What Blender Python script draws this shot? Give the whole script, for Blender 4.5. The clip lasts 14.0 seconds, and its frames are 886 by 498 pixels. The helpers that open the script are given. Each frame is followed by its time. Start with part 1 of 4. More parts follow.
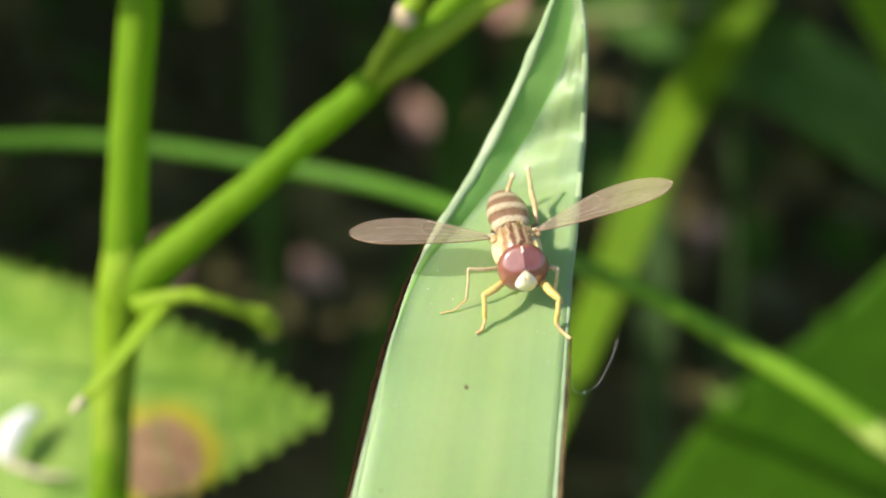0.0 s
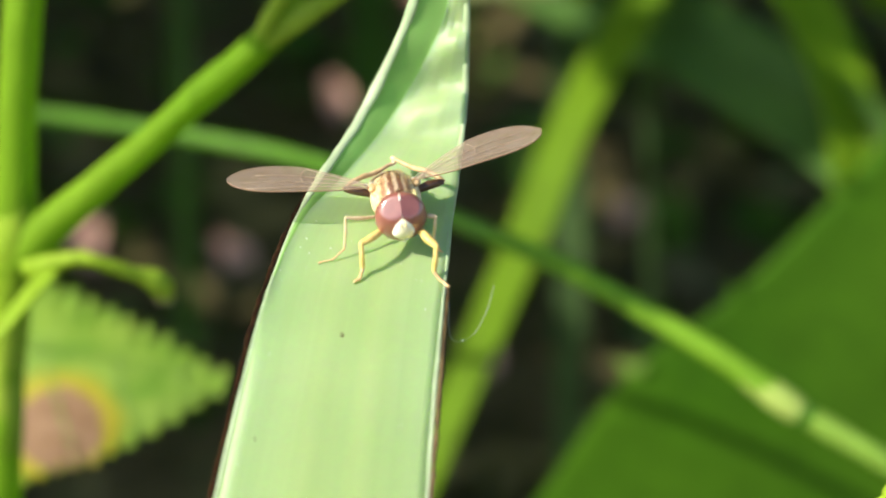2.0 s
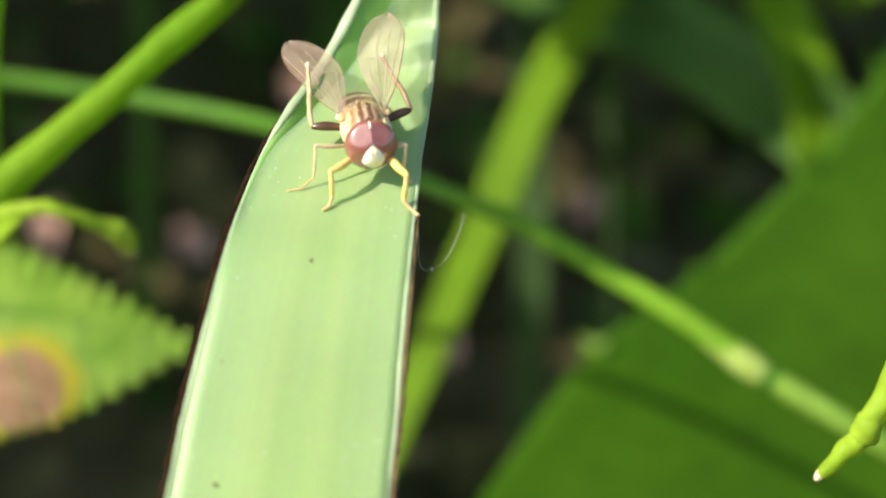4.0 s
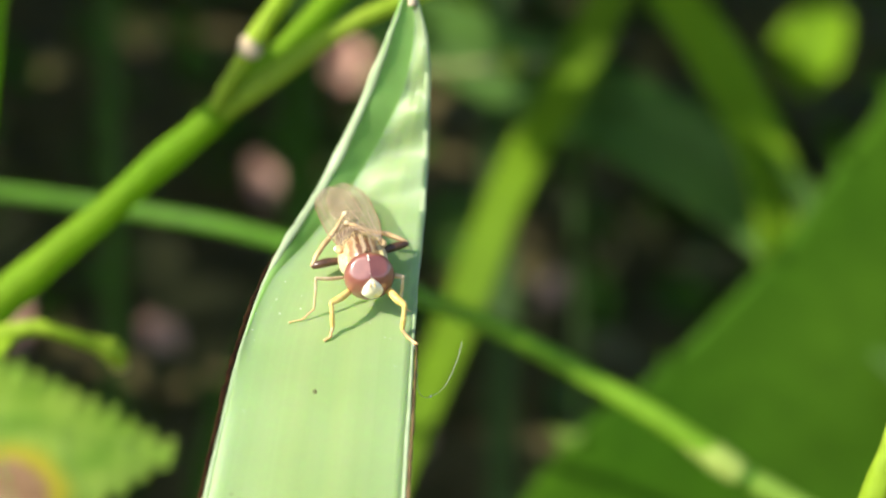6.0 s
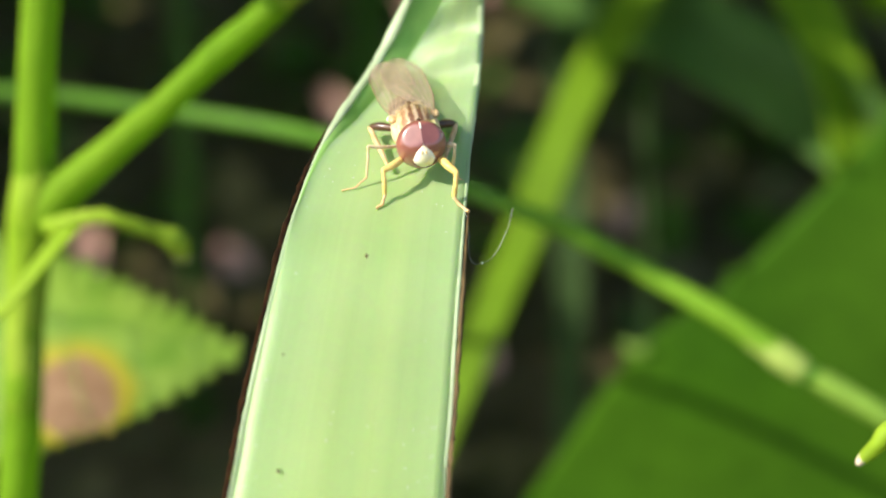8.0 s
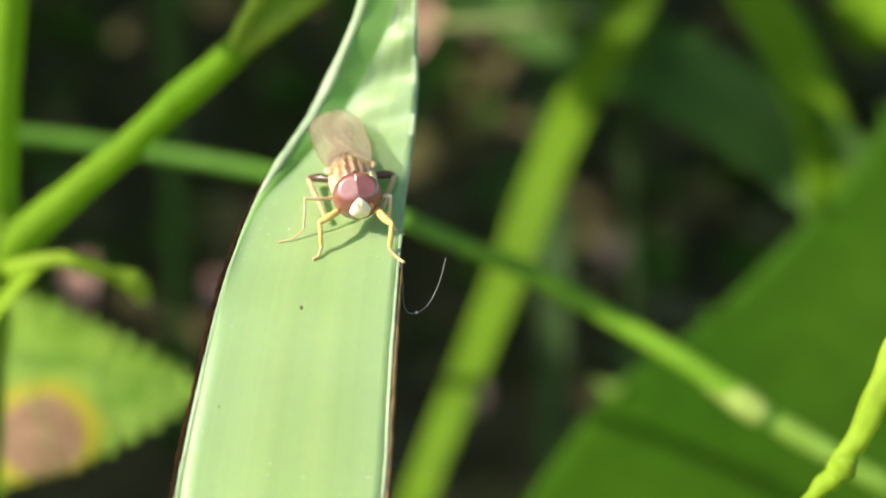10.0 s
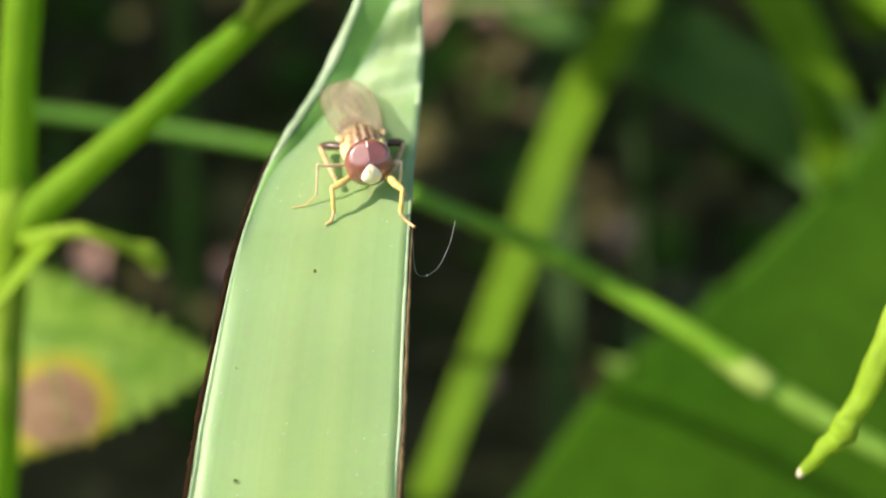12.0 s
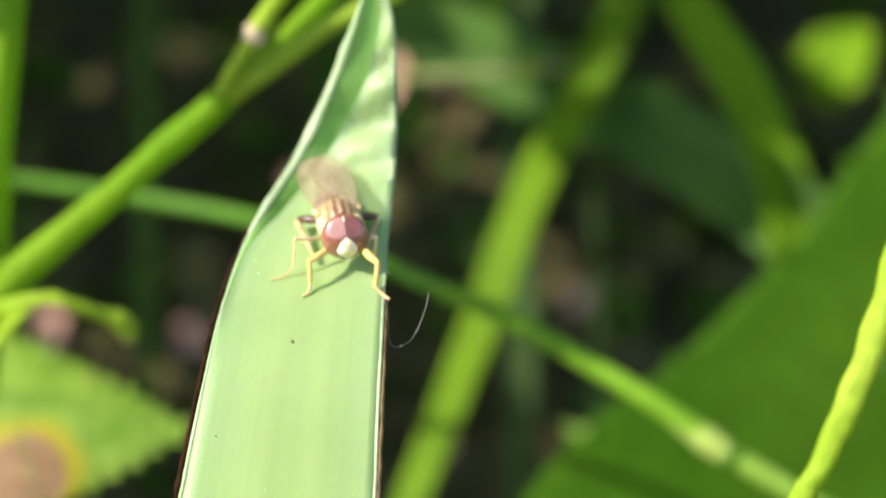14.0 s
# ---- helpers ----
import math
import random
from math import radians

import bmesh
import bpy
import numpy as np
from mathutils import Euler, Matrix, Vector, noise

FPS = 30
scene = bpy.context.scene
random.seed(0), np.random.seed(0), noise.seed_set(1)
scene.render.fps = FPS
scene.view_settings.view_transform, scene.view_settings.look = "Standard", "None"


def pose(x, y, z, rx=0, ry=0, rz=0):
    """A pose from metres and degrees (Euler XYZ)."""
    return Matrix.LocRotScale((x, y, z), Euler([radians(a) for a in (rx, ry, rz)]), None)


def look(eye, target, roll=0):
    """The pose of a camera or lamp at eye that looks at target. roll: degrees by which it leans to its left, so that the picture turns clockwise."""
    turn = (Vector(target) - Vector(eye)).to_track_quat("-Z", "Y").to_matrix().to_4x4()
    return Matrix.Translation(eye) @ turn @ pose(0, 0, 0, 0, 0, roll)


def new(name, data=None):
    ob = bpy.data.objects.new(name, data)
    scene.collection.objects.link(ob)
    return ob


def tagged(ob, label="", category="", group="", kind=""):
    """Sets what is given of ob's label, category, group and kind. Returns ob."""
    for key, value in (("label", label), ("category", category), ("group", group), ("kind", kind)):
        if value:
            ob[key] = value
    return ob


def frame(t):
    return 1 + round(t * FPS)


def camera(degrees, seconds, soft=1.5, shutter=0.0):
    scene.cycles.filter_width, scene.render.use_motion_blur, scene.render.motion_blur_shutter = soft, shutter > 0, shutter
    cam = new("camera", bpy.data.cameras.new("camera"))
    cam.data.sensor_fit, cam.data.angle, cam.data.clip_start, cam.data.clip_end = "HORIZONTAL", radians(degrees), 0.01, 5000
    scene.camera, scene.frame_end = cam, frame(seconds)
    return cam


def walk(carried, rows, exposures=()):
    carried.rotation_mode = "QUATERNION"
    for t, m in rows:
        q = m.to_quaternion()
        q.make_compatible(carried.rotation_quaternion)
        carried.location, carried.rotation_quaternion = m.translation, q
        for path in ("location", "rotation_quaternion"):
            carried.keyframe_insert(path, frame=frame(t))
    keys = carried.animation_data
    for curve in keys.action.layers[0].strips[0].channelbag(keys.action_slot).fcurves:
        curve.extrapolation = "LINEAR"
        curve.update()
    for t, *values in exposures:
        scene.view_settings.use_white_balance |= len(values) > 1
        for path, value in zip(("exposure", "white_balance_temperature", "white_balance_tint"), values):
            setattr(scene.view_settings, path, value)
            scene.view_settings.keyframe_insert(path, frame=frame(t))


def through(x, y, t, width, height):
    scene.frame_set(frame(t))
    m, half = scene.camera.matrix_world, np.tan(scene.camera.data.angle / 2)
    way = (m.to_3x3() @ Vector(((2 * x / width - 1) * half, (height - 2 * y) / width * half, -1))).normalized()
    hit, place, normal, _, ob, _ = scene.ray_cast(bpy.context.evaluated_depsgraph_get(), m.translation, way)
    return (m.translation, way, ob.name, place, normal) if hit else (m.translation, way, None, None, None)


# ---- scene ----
MM = 0.001
GROUND = -30.0

# ---- camera: a phone held a few centimetres from the blade ----
cam = camera(30, 14.0, soft=2.0)
cam.data.dof.use_dof = True
cam.data.dof.focus_distance = 59 * MM
cam.data.dof.aperture_fstop = 38
# seconds; x, y, z in millimetres; turns about x, y, z in degrees
PATH = [
    (0.0, -1.38, 2.88, 93.87, 64.31, 0.93, 3.03),
    (0.5, -1.03, 2.99, 93.62, 64.32, 0.58, 1.85),
    (1.0, -0.20, 3.40, 93.85, 64.52, -0.01, 1.06),
    (1.5, 0.38, 2.85, 92.49, 63.91, -0.01, 0.50),
    (2.0, 0.54, 2.69, 92.39, 63.93, 0.22, 0.81),
    (2.2, 1.47, 2.42, 92.06, 63.77, -0.03, 0.56),
    (4.3, -0.64, 1.51, 89.75, 64.27, -0.79, -0.41),
    (4.5, -2.26, 1.33, 90.63, 64.34, -0.26, -1.03),
    (5.0, -3.71, 1.54, 92.57, 66.22, -0.69, -1.43),
    (5.5, -2.48, 0.70, 91.48, 66.60, -0.77, -2.45),
    (6.0, -1.29, 0.74, 92.38, 66.82, -0.58, -2.06),
    (6.5, 0.69, 0.79, 92.83, 66.47, -0.43, -1.62),
    (7.0, 1.07, -0.08, 89.97, 65.14, 0.04, -0.94),
    (7.5, 0.00, -0.00, 90.00, 64.77, 0.29, -0.04),
    (8.0, -0.41, -0.49, 89.98, 64.87, 0.46, 0.40),
    (8.5, 0.83, 0.44, 91.17, 65.74, 0.69, 1.09),
    (8.7, 2.08, 0.47, 91.13, 65.97, 0.75, 1.14),
    (10.8, 1.98, -1.44, 90.76, 65.62, -0.01, 0.52),
    (11.0, 1.80, -1.46, 90.53, 65.48, 0.70, 0.98),
    (11.5, 1.51, -2.07, 89.75, 64.86, 0.64, 1.02),
    (12.0, 1.99, -2.32, 90.79, 65.45, 0.36, 0.98),
    (12.5, 2.16, -1.99, 92.23, 65.82, -0.10, 1.38),
    (13.0, -0.02, -2.37, 92.04, 66.69, 0.18, 0.99),
    (13.5, -0.08, -2.11, 92.91, 67.52, -0.47, 0.26),
    (14.0, 1.31, -3.95, 91.88, 67.64, -0.53, -0.34),
]
walk(cam, [(t, pose(x * MM, y * MM, z * MM, rx, ry, rz)) for t, x, y, z, rx, ry, rz in PATH],
     exposures=[(0.0, 0.37), (0.6, 0.46), (1.4, 0.58), (8.3, 0.58), (8.6, 0.54), (10.8, 0.58), (11.6, 0.58), (12.0, 0.43), (12.4, 0.55), (13.2, 0.57), (14.0, 0.72)])

# ---- light ----
SUN_FROM = Vector((-1.05, -0.44, 0.97)).normalized()
world = bpy.data.worlds.new("sky")
scene.world = world
world.use_nodes = True
sky = world.node_tree.nodes.new("ShaderNodeTexSky")
sky.sky_type, sky.sun_disc = "NISHITA", False
sky.sun_elevation = math.asin(SUN_FROM.z)
sky.sun_rotation = math.atan2(SUN_FROM.x, SUN_FROM.y)
world.node_tree.links.new(sky.outputs["Color"], world.node_tree.nodes["Background"].inputs["Color"])
world.node_tree.nodes["Background"].inputs["Strength"].default_value = 0.15
sun = new("sun", bpy.data.lights.new("sun", "SUN"))
sun.data.energy, sun.data.angle, sun.data.color = 5.0, radians(0.55), (1.0, 0.93, 0.8)
sun.matrix_world = look(SUN_FROM, (0, 0, 0))


# ---- materials ----
def nodes_of(name):
    mat = bpy.data.materials.new(name)
    mat.use_nodes = True
    nt = mat.node_tree
    return mat, nt, nt.nodes["Principled BSDF"], nt.nodes["Material Output"]


def ramp(nt, fac, stops):
    r = nt.nodes.new("ShaderNodeValToRGB")
    el = r.color_ramp.elements
    while len(el) < len(stops):
        el.new(0.5)
    for e, (p, c) in zip(el, stops):
        e.position, e.color = p, (*c, 1)
    nt.links.new(fac, r.inputs["Fac"])
    return r.outputs["Color"]


def noise_of(nt, vec, scale, detail=3.0, stretch=None):
    n = nt.nodes.new("ShaderNodeTexNoise")
    n.inputs["Scale"].default_value, n.inputs["Detail"].default_value = scale, detail
    if stretch:
        m = nt.nodes.new("ShaderNodeMapping")
        m.inputs["Scale"].default_value = stretch
        nt.links.new(vec, m.inputs["Vector"])
        vec = m.outputs["Vector"]
    nt.links.new(vec, n.inputs["Vector"])
    return n.outputs["Fac"]


def coords(nt, which="Object"):
    return nt.nodes.new("ShaderNodeTexCoord").outputs[which]


def mixed(nt, fac, a, b, kind="MIX"):
    m = nt.nodes.new("ShaderNodeMix")
    m.data_type, m.blend_type = "RGBA", kind
    for sock, v in ((m.inputs["Factor"], fac), (m.inputs["A"], a), (m.inputs["B"], b)):
        if isinstance(v, (int, float)):
            sock.default_value = v
        elif isinstance(v, tuple):
            sock.default_value = (*v, 1)
        else:
            nt.links.new(v, sock)
    return m.outputs["Result"]


def bump(nt, bsdf, height, strength=0.3, distance=0.00005):
    b = nt.nodes.new("ShaderNodeBump")
    b.inputs["Strength"].default_value, b.inputs["Distance"].default_value = strength, distance
    nt.links.new(height, b.inputs["Height"])
    nt.links.new(b.outputs["Normal"], bsdf.inputs["Normal"])


def see_through(nt, bsdf, out, colour, amount):
    """Leaf tissue: part of the light passes through."""
    tr = nt.nodes.new("ShaderNodeBsdfTranslucent")
    if isinstance(colour, tuple):
        tr.inputs["Color"].default_value = (*colour, 1)
    else:
        nt.links.new(colour, tr.inputs["Color"])
    mx = nt.nodes.new("ShaderNodeMixShader")
    mx.inputs["Fac"].default_value = amount
    nt.links.new(bsdf.outputs["BSDF"], mx.inputs[1])
    nt.links.new(tr.outputs["BSDF"], mx.inputs[2])
    nt.links.new(mx.outputs["Shader"], out.inputs["Surface"])


def plant_material(name, dark, light, through, amount=0.3, rough=0.45, scale=600, veins=0.0, spec=0.4, stretch=None):
    """Green tissue. veins: fine lines along the length, as a share of the tone."""
    mat, nt, bsdf, out = nodes_of(name)
    obj, uv = coords(nt), coords(nt, "UV")
    big = noise_of(nt, obj, scale * 0.25, 2, stretch)
    fine = noise_of(nt, obj, scale * 3, 3, stretch)
    col = ramp(nt, big, [(0.3, dark), (0.72, light)])
    tone = ramp(nt, fine, [(0.3, (0.82, 0.82, 0.82)), (0.7, (1.1, 1.1, 1.1))])
    col = mixed(nt, 1.0, col, tone, "MULTIPLY")
    if veins:
        lines = noise_of(nt, uv, 1.0, 4, (46, 14, 1))
        broad = noise_of(nt, uv, 1.0, 2, (9, 10, 1))
        col = mixed(nt, veins, col, ramp(nt, lines, [(0.32, (0.62, 0.7, 0.6)), (0.66, (1.2, 1.16, 1.2))]), "MULTIPLY")
        col = mixed(nt, veins, col, ramp(nt, broad, [(0.3, (0.8, 0.88, 0.72)), (0.7, (1.12, 1.06, 1.2))]), "MULTIPLY")
        bump(nt, bsdf, lines, 0.35, 0.00004)
    else:
        bump(nt, bsdf, fine, 0.25, 0.00004)
    nt.links.new(col, bsdf.inputs["Base Color"])
    bsdf.inputs["Roughness"].default_value = rough
    bsdf.inputs["Specular IOR Level"].default_value = spec
    see_through(nt, bsdf, out, through, amount)
    return mat


def plain_material(name, dark, light, rough=0.5, scale=800, spec=0.4, relief=0.2):
    mat, nt, bsdf, out = nodes_of(name)
    fac = noise_of(nt, coords(nt), scale, 4)
    nt.links.new(ramp(nt, fac, [(0.3, dark), (0.7, light)]), bsdf.inputs["Base Color"])
    bump(nt, bsdf, fac, relief, 0.0001)
    bsdf.inputs["Roughness"].default_value = rough
    bsdf.inputs["Specular IOR Level"].default_value = spec
    return mat


def blade_material():
    """The broad blade: smooth waxy skin with fine lines along it, yellower towards its foot."""
    mat, nt, bsdf, out = nodes_of("blade_green")
    uv = coords(nt, "UV")
    sep = nt.nodes.new("ShaderNodeSeparateXYZ")
    nt.links.new(uv, sep.inputs["Vector"])
    far = nt.nodes.new("ShaderNodeMath")
    far.operation = "MULTIPLY"
    far.inputs[1].default_value = 0.6
    nt.links.new(sep.outputs["Y"], far.inputs[0])
    col = ramp(nt, far.outputs["Value"], [(0.58, (0.375, 0.53, 0.175)), (0.72, (0.41, 0.56, 0.26)), (0.85, (0.41, 0.55, 0.31))])
    lines = noise_of(nt, uv, 1.0, 5, (60, 2.2, 1))
    broad = noise_of(nt, uv, 1.0, 2, (8, 1.8, 1))
    col = mixed(nt, 0.2, col, ramp(nt, lines, [(0.32, (0.8, 0.84, 0.76)), (0.66, (1.12, 1.1, 1.14))]), "MULTIPLY")
    col = mixed(nt, 0.28, col, ramp(nt, broad, [(0.34, (0.86, 0.9, 0.8)), (0.66, (1.08, 1.06, 1.12))]), "MULTIPLY")
    across = ramp(nt, sep.outputs["X"], [(0.5, (0.9, 0.98, 1.04)), (0.56, (0.96, 0.99, 1.0)), (0.68, (1.04, 1.02, 0.93)), (0.75, (0.98, 0.98, 0.9)), (0.775, (0.93, 0.95, 0.86)), (0.8, (1.04, 1.02, 0.9)), (0.9, (0.98, 0.99, 0.98)), (1.0, (0.94, 0.98, 1.04))])
    col = mixed(nt, 0.85, col, across, "MULTIPLY")
    blot = noise_of(nt, coords(nt), 420, 3)
    col = mixed(nt, 0.35, col, ramp(nt, blot, [(0.35, (0.9, 0.93, 0.86)), (0.65, (1.05, 1.04, 1.06))]), "MULTIPLY")
    streak = noise_of(nt, uv, 1.0, 2, (150, 4.5, 1))
    col = mixed(nt, 0.5, col, ramp(nt, streak, [(0.63, (1, 1, 1)), (0.72, (0.74, 0.78, 0.62))]), "MULTIPLY")
    bump(nt, bsdf, lines, 0.3, 0.00003)
    nt.links.new(col, bsdf.inputs["Base Color"])
    bsdf.inputs["Roughness"].default_value = 0.5
    bsdf.inputs["Specular IOR Level"].default_value = 0.75
    bsdf.inputs["Subsurface Weight"].default_value = 0.5
    bsdf.inputs["Subsurface Radius"].default_value = (0.6, 1.0, 0.25)
    bsdf.inputs["Subsurface Scale"].default_value = 0.0009
    see_through(nt, bsdf, out, (0.45, 0.72, 0.22), 0.3)
    return mat


BLADE = blade_material()
FLAP = plant_material("blade_underside", (0.33, 0.58, 0.17), (0.4, 0.64, 0.2), (0.5, 0.85, 0.2), 0.5, 0.6, 200, spec=0.2)
RIM = plant_material("blade_margin", (0.42, 0.56, 0.3), (0.54, 0.64, 0.39), (0.6, 0.7, 0.3), 0.25, 0.4, 500)
STEM = plant_material("stem_green", (0.16, 0.32, 0.012), (0.25, 0.42, 0.022), (0.37, 0.6, 0.02), 0.42, 0.62, 350, spec=0.1, stretch=(1, 1, 0.25))
STALK = plant_material("stalk_green", (0.07, 0.2, 0.012), (0.12, 0.28, 0.025), (0.25, 0.5, 0.03), 0.3, 0.5, 250, spec=0.25)
PALE = plant_material("pale_shoot", (0.28, 0.46, 0.02), (0.42, 0.56, 0.06), (0.5, 0.65, 0.04), 0.38, 0.55, 500, spec=0.15)
LEEK = plant_material("bright_stalk_green", (0.15, 0.34, 0.018), (0.25, 0.45, 0.03), (0.3, 0.56, 0.03), 0.35, 0.5, 260, spec=0.25, stretch=(1, 1, 0.3))
CREAM = plant_material("creamy_joint", (0.34, 0.48, 0.08), (0.48, 0.58, 0.17), (0.55, 0.68, 0.15), 0.3, 0.5, 500, spec=0.2)
FRESH = plant_material("fresh_stem", (0.2, 0.39, 0.04), (0.3, 0.47, 0.075), (0.4, 0.62, 0.08), 0.35, 0.5, 300, spec=0.2)
VEIN = plant_material("leaf_vein", (0.2, 0.36, 0.05), (0.3, 0.44, 0.09), (0.4, 0.6, 0.08), 0.4, 0.5, 400)
BACK = plant_material("grass_behind", (0.1, 0.2, 0.004), (0.15, 0.27, 0.008), (0.27, 0.48, 0.01), 0.35, 0.55, 120, spec=0.2, stretch=(1, 1, 0.4))
DEEP = plant_material("deep_leaf", (0.046, 0.135, 0.004), (0.085, 0.195, 0.009), (0.12, 0.28, 0.005), 0.4, 0.65, 150, spec=0.12)
# GLOOM and DIM: darker greens, with shade put into the colour
GLOOM = plant_material("shaded_grass", (0.07, 0.125, 0.04), (0.1, 0.17, 0.055), (0.1, 0.22, 0.02), 0.3, 0.7, 120, spec=0.1)
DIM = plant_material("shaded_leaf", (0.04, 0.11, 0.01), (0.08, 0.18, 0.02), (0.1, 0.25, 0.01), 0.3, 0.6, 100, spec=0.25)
DRY = plain_material("dry_edge", (0.01, 0.0045, 0.0015), (0.035, 0.015, 0.005), 0.9, 1500, 0.08)
TANEDGE = plain_material("tan_edge", (0.07, 0.04, 0.012), (0.19, 0.12, 0.04), 0.7, 1500)
THIN = plant_material("thin_leaf", (0.12, 0.26, 0.02), (0.18, 0.34, 0.04), (0.62, 0.88, 0.15), 0.6, 0.6, 100, spec=0.2)
BUFF = plain_material("buff_tissue", (0.55, 0.42, 0.24), (0.75, 0.66, 0.48), 0.6, 900)
FADED = plain_material("faded_stem", (0.2, 0.25, 0.07), (0.34, 0.36, 0.14), 0.7, 400)
WHITE = plain_material("white_tissue", (0.75, 0.74, 0.66), (0.85, 0.85, 0.8), 0.5, 1500)
DEAD = plain_material("dead_leaf", (0.5, 0.27, 0.2), (0.66, 0.42, 0.32), 0.8, 300)
LITTER = plain_material("leaf_litter", (0.07, 0.072, 0.02), (0.16, 0.14, 0.045), 0.9, 200)
SOIL = plain_material("soil", (0.07, 0.062, 0.022), (0.16, 0.135, 0.058), 0.95, 120, 0.2, 0.8)


def toothed_material():
    """Toothed leaf: mottled green, one rotten spot ringed in yellow."""
    mat, nt, bsdf, out = nodes_of("toothed_leaf")
    obj = coords(nt)
    col = ramp(nt, noise_of(nt, obj, 420, 6), [(0.34, (0.17, 0.33, 0.022)), (0.66, (0.33, 0.49, 0.06))])
    far = nt.nodes.new("ShaderNodeVectorMath")
    far.operation = "DISTANCE"
    far.inputs[1].default_value = SPOT
    nt.links.new(obj, far.inputs[0])
    wob = nt.nodes.new("ShaderNodeMath")
    wob.operation = "MULTIPLY_ADD"
    nt.links.new(noise_of(nt, obj, 700, 3), wob.inputs[0])
    wob.inputs[1].default_value = -0.0012
    nt.links.new(far.outputs["Value"], wob.inputs[2])
    rng = nt.nodes.new("ShaderNodeMapRange")
    rng.inputs["From Min"].default_value, rng.inputs["From Max"].default_value = -0.0006, 0.0035
    nt.links.new(wob.outputs["Value"], rng.inputs["Value"])
    rot = ramp(nt, noise_of(nt, obj, 1500, 3), [(0.3, (0.3, 0.16, 0.07)), (0.7, (0.46, 0.28, 0.15))])
    inner = ramp(nt, rng.outputs["Result"], [(0.58, (1, 1, 1)), (0.66, (0, 0, 0))])
    ring = ramp(nt, rng.outputs["Result"], [(0.72, (1, 1, 1)), (1.0, (0, 0, 0))])
    col = mixed(nt, ring, col, (0.5, 0.42, 0.02))
    col = mixed(nt, inner, col, rot)
    nt.links.new(col, bsdf.inputs["Base Color"])
    bump(nt, bsdf, noise_of(nt, obj, 1400, 4), 0.5, 0.0001)
    bsdf.inputs["Roughness"].default_value = 0.55
    see_through(nt, bsdf, out, col, 0.3)
    return mat


SPOT = ((-23.8 + 84) * MM, (86.4 - 104) * MM, (39.3 - GROUND) * MM)
TOOTHED = toothed_material()


# ---- building ----
def part(name, bm, material, parent=None, label=""):
    me = bpy.data.meshes.new(name)
    bm.to_mesh(me)
    bm.free()
    for f in me.polygons:
        f.use_smooth = True
    ob = new(name, me)
    for m in material if isinstance(material, (list, tuple)) else (material,):
        me.materials.append(m)
    if parent:
        ob.parent = parent
    return tagged(ob, label)


def thing(name, label, category, m=None, group="", kind=""):
    ob = new(name)
    ob.empty_display_size = 0.002
    if m:
        ob.matrix_basis = m
    return tagged(ob, label, category, group, kind)


def glide(pts, n):
    """n + 1 points on a smooth curve through pts, evenly by stretch."""
    p = [np.array(q, float) for q in pts]
    p = [2 * p[0] - p[1]] + p + [2 * p[-1] - p[-2]]
    out = []
    for k in range(n + 1):
        u = k / n * (len(p) - 3)
        i = min(int(u), len(p) - 4)
        u -= i
        a, b, c, d = p[i:i + 4]
        out.append(0.5 * (2 * b + (c - a) * u + (2 * a - 5 * b + 4 * c - d) * u * u + (3 * b - a - 3 * c + d) * u ** 3))
    return out


def tube(pts, radii, n=40, sides=14, wobble=0.0, flat=1.0, seed=0.0, bm=None):
    """A tapered round stem through pts (mm), closed at both ends. flat: its depth over its width."""
    bm = bm or bmesh.new()
    c = glide(pts, n)
    r = np.array(glide([(v,) for v in radii], n))[:, 0].clip(0.01)
    rings, side = [], None
    for k, q in enumerate(c):
        ahead = c[min(k + 1, n)] - c[max(k - 1, 0)]
        ahead /= np.linalg.norm(ahead)
        if side is None:
            side = np.cross(ahead, (0.0, 1.0, 0.15))
        side = side - (side @ ahead) * ahead
        side /= np.linalg.norm(side)
        up = np.cross(side, ahead)
        ring = []
        for j in range(sides):
            a = 2 * math.pi * j / sides
            w = 1 + wobble * noise.noise(Vector((math.cos(a) * 1.3 + seed, math.sin(a) * 1.3, k * 0.23 + seed)))
            ring.append(bm.verts.new(Vector(q + r[k] * w * (math.cos(a) * side + flat * math.sin(a) * up)) * MM))
        rings.append(ring)
    for a, b in zip(rings, rings[1:]):
        for j in range(sides):
            bm.faces.new((a[j], a[(j + 1) % sides], b[(j + 1) % sides], b[j]))
    bm.faces.new(rings[0][::-1])
    bm.faces.new(rings[-1])
    return bm


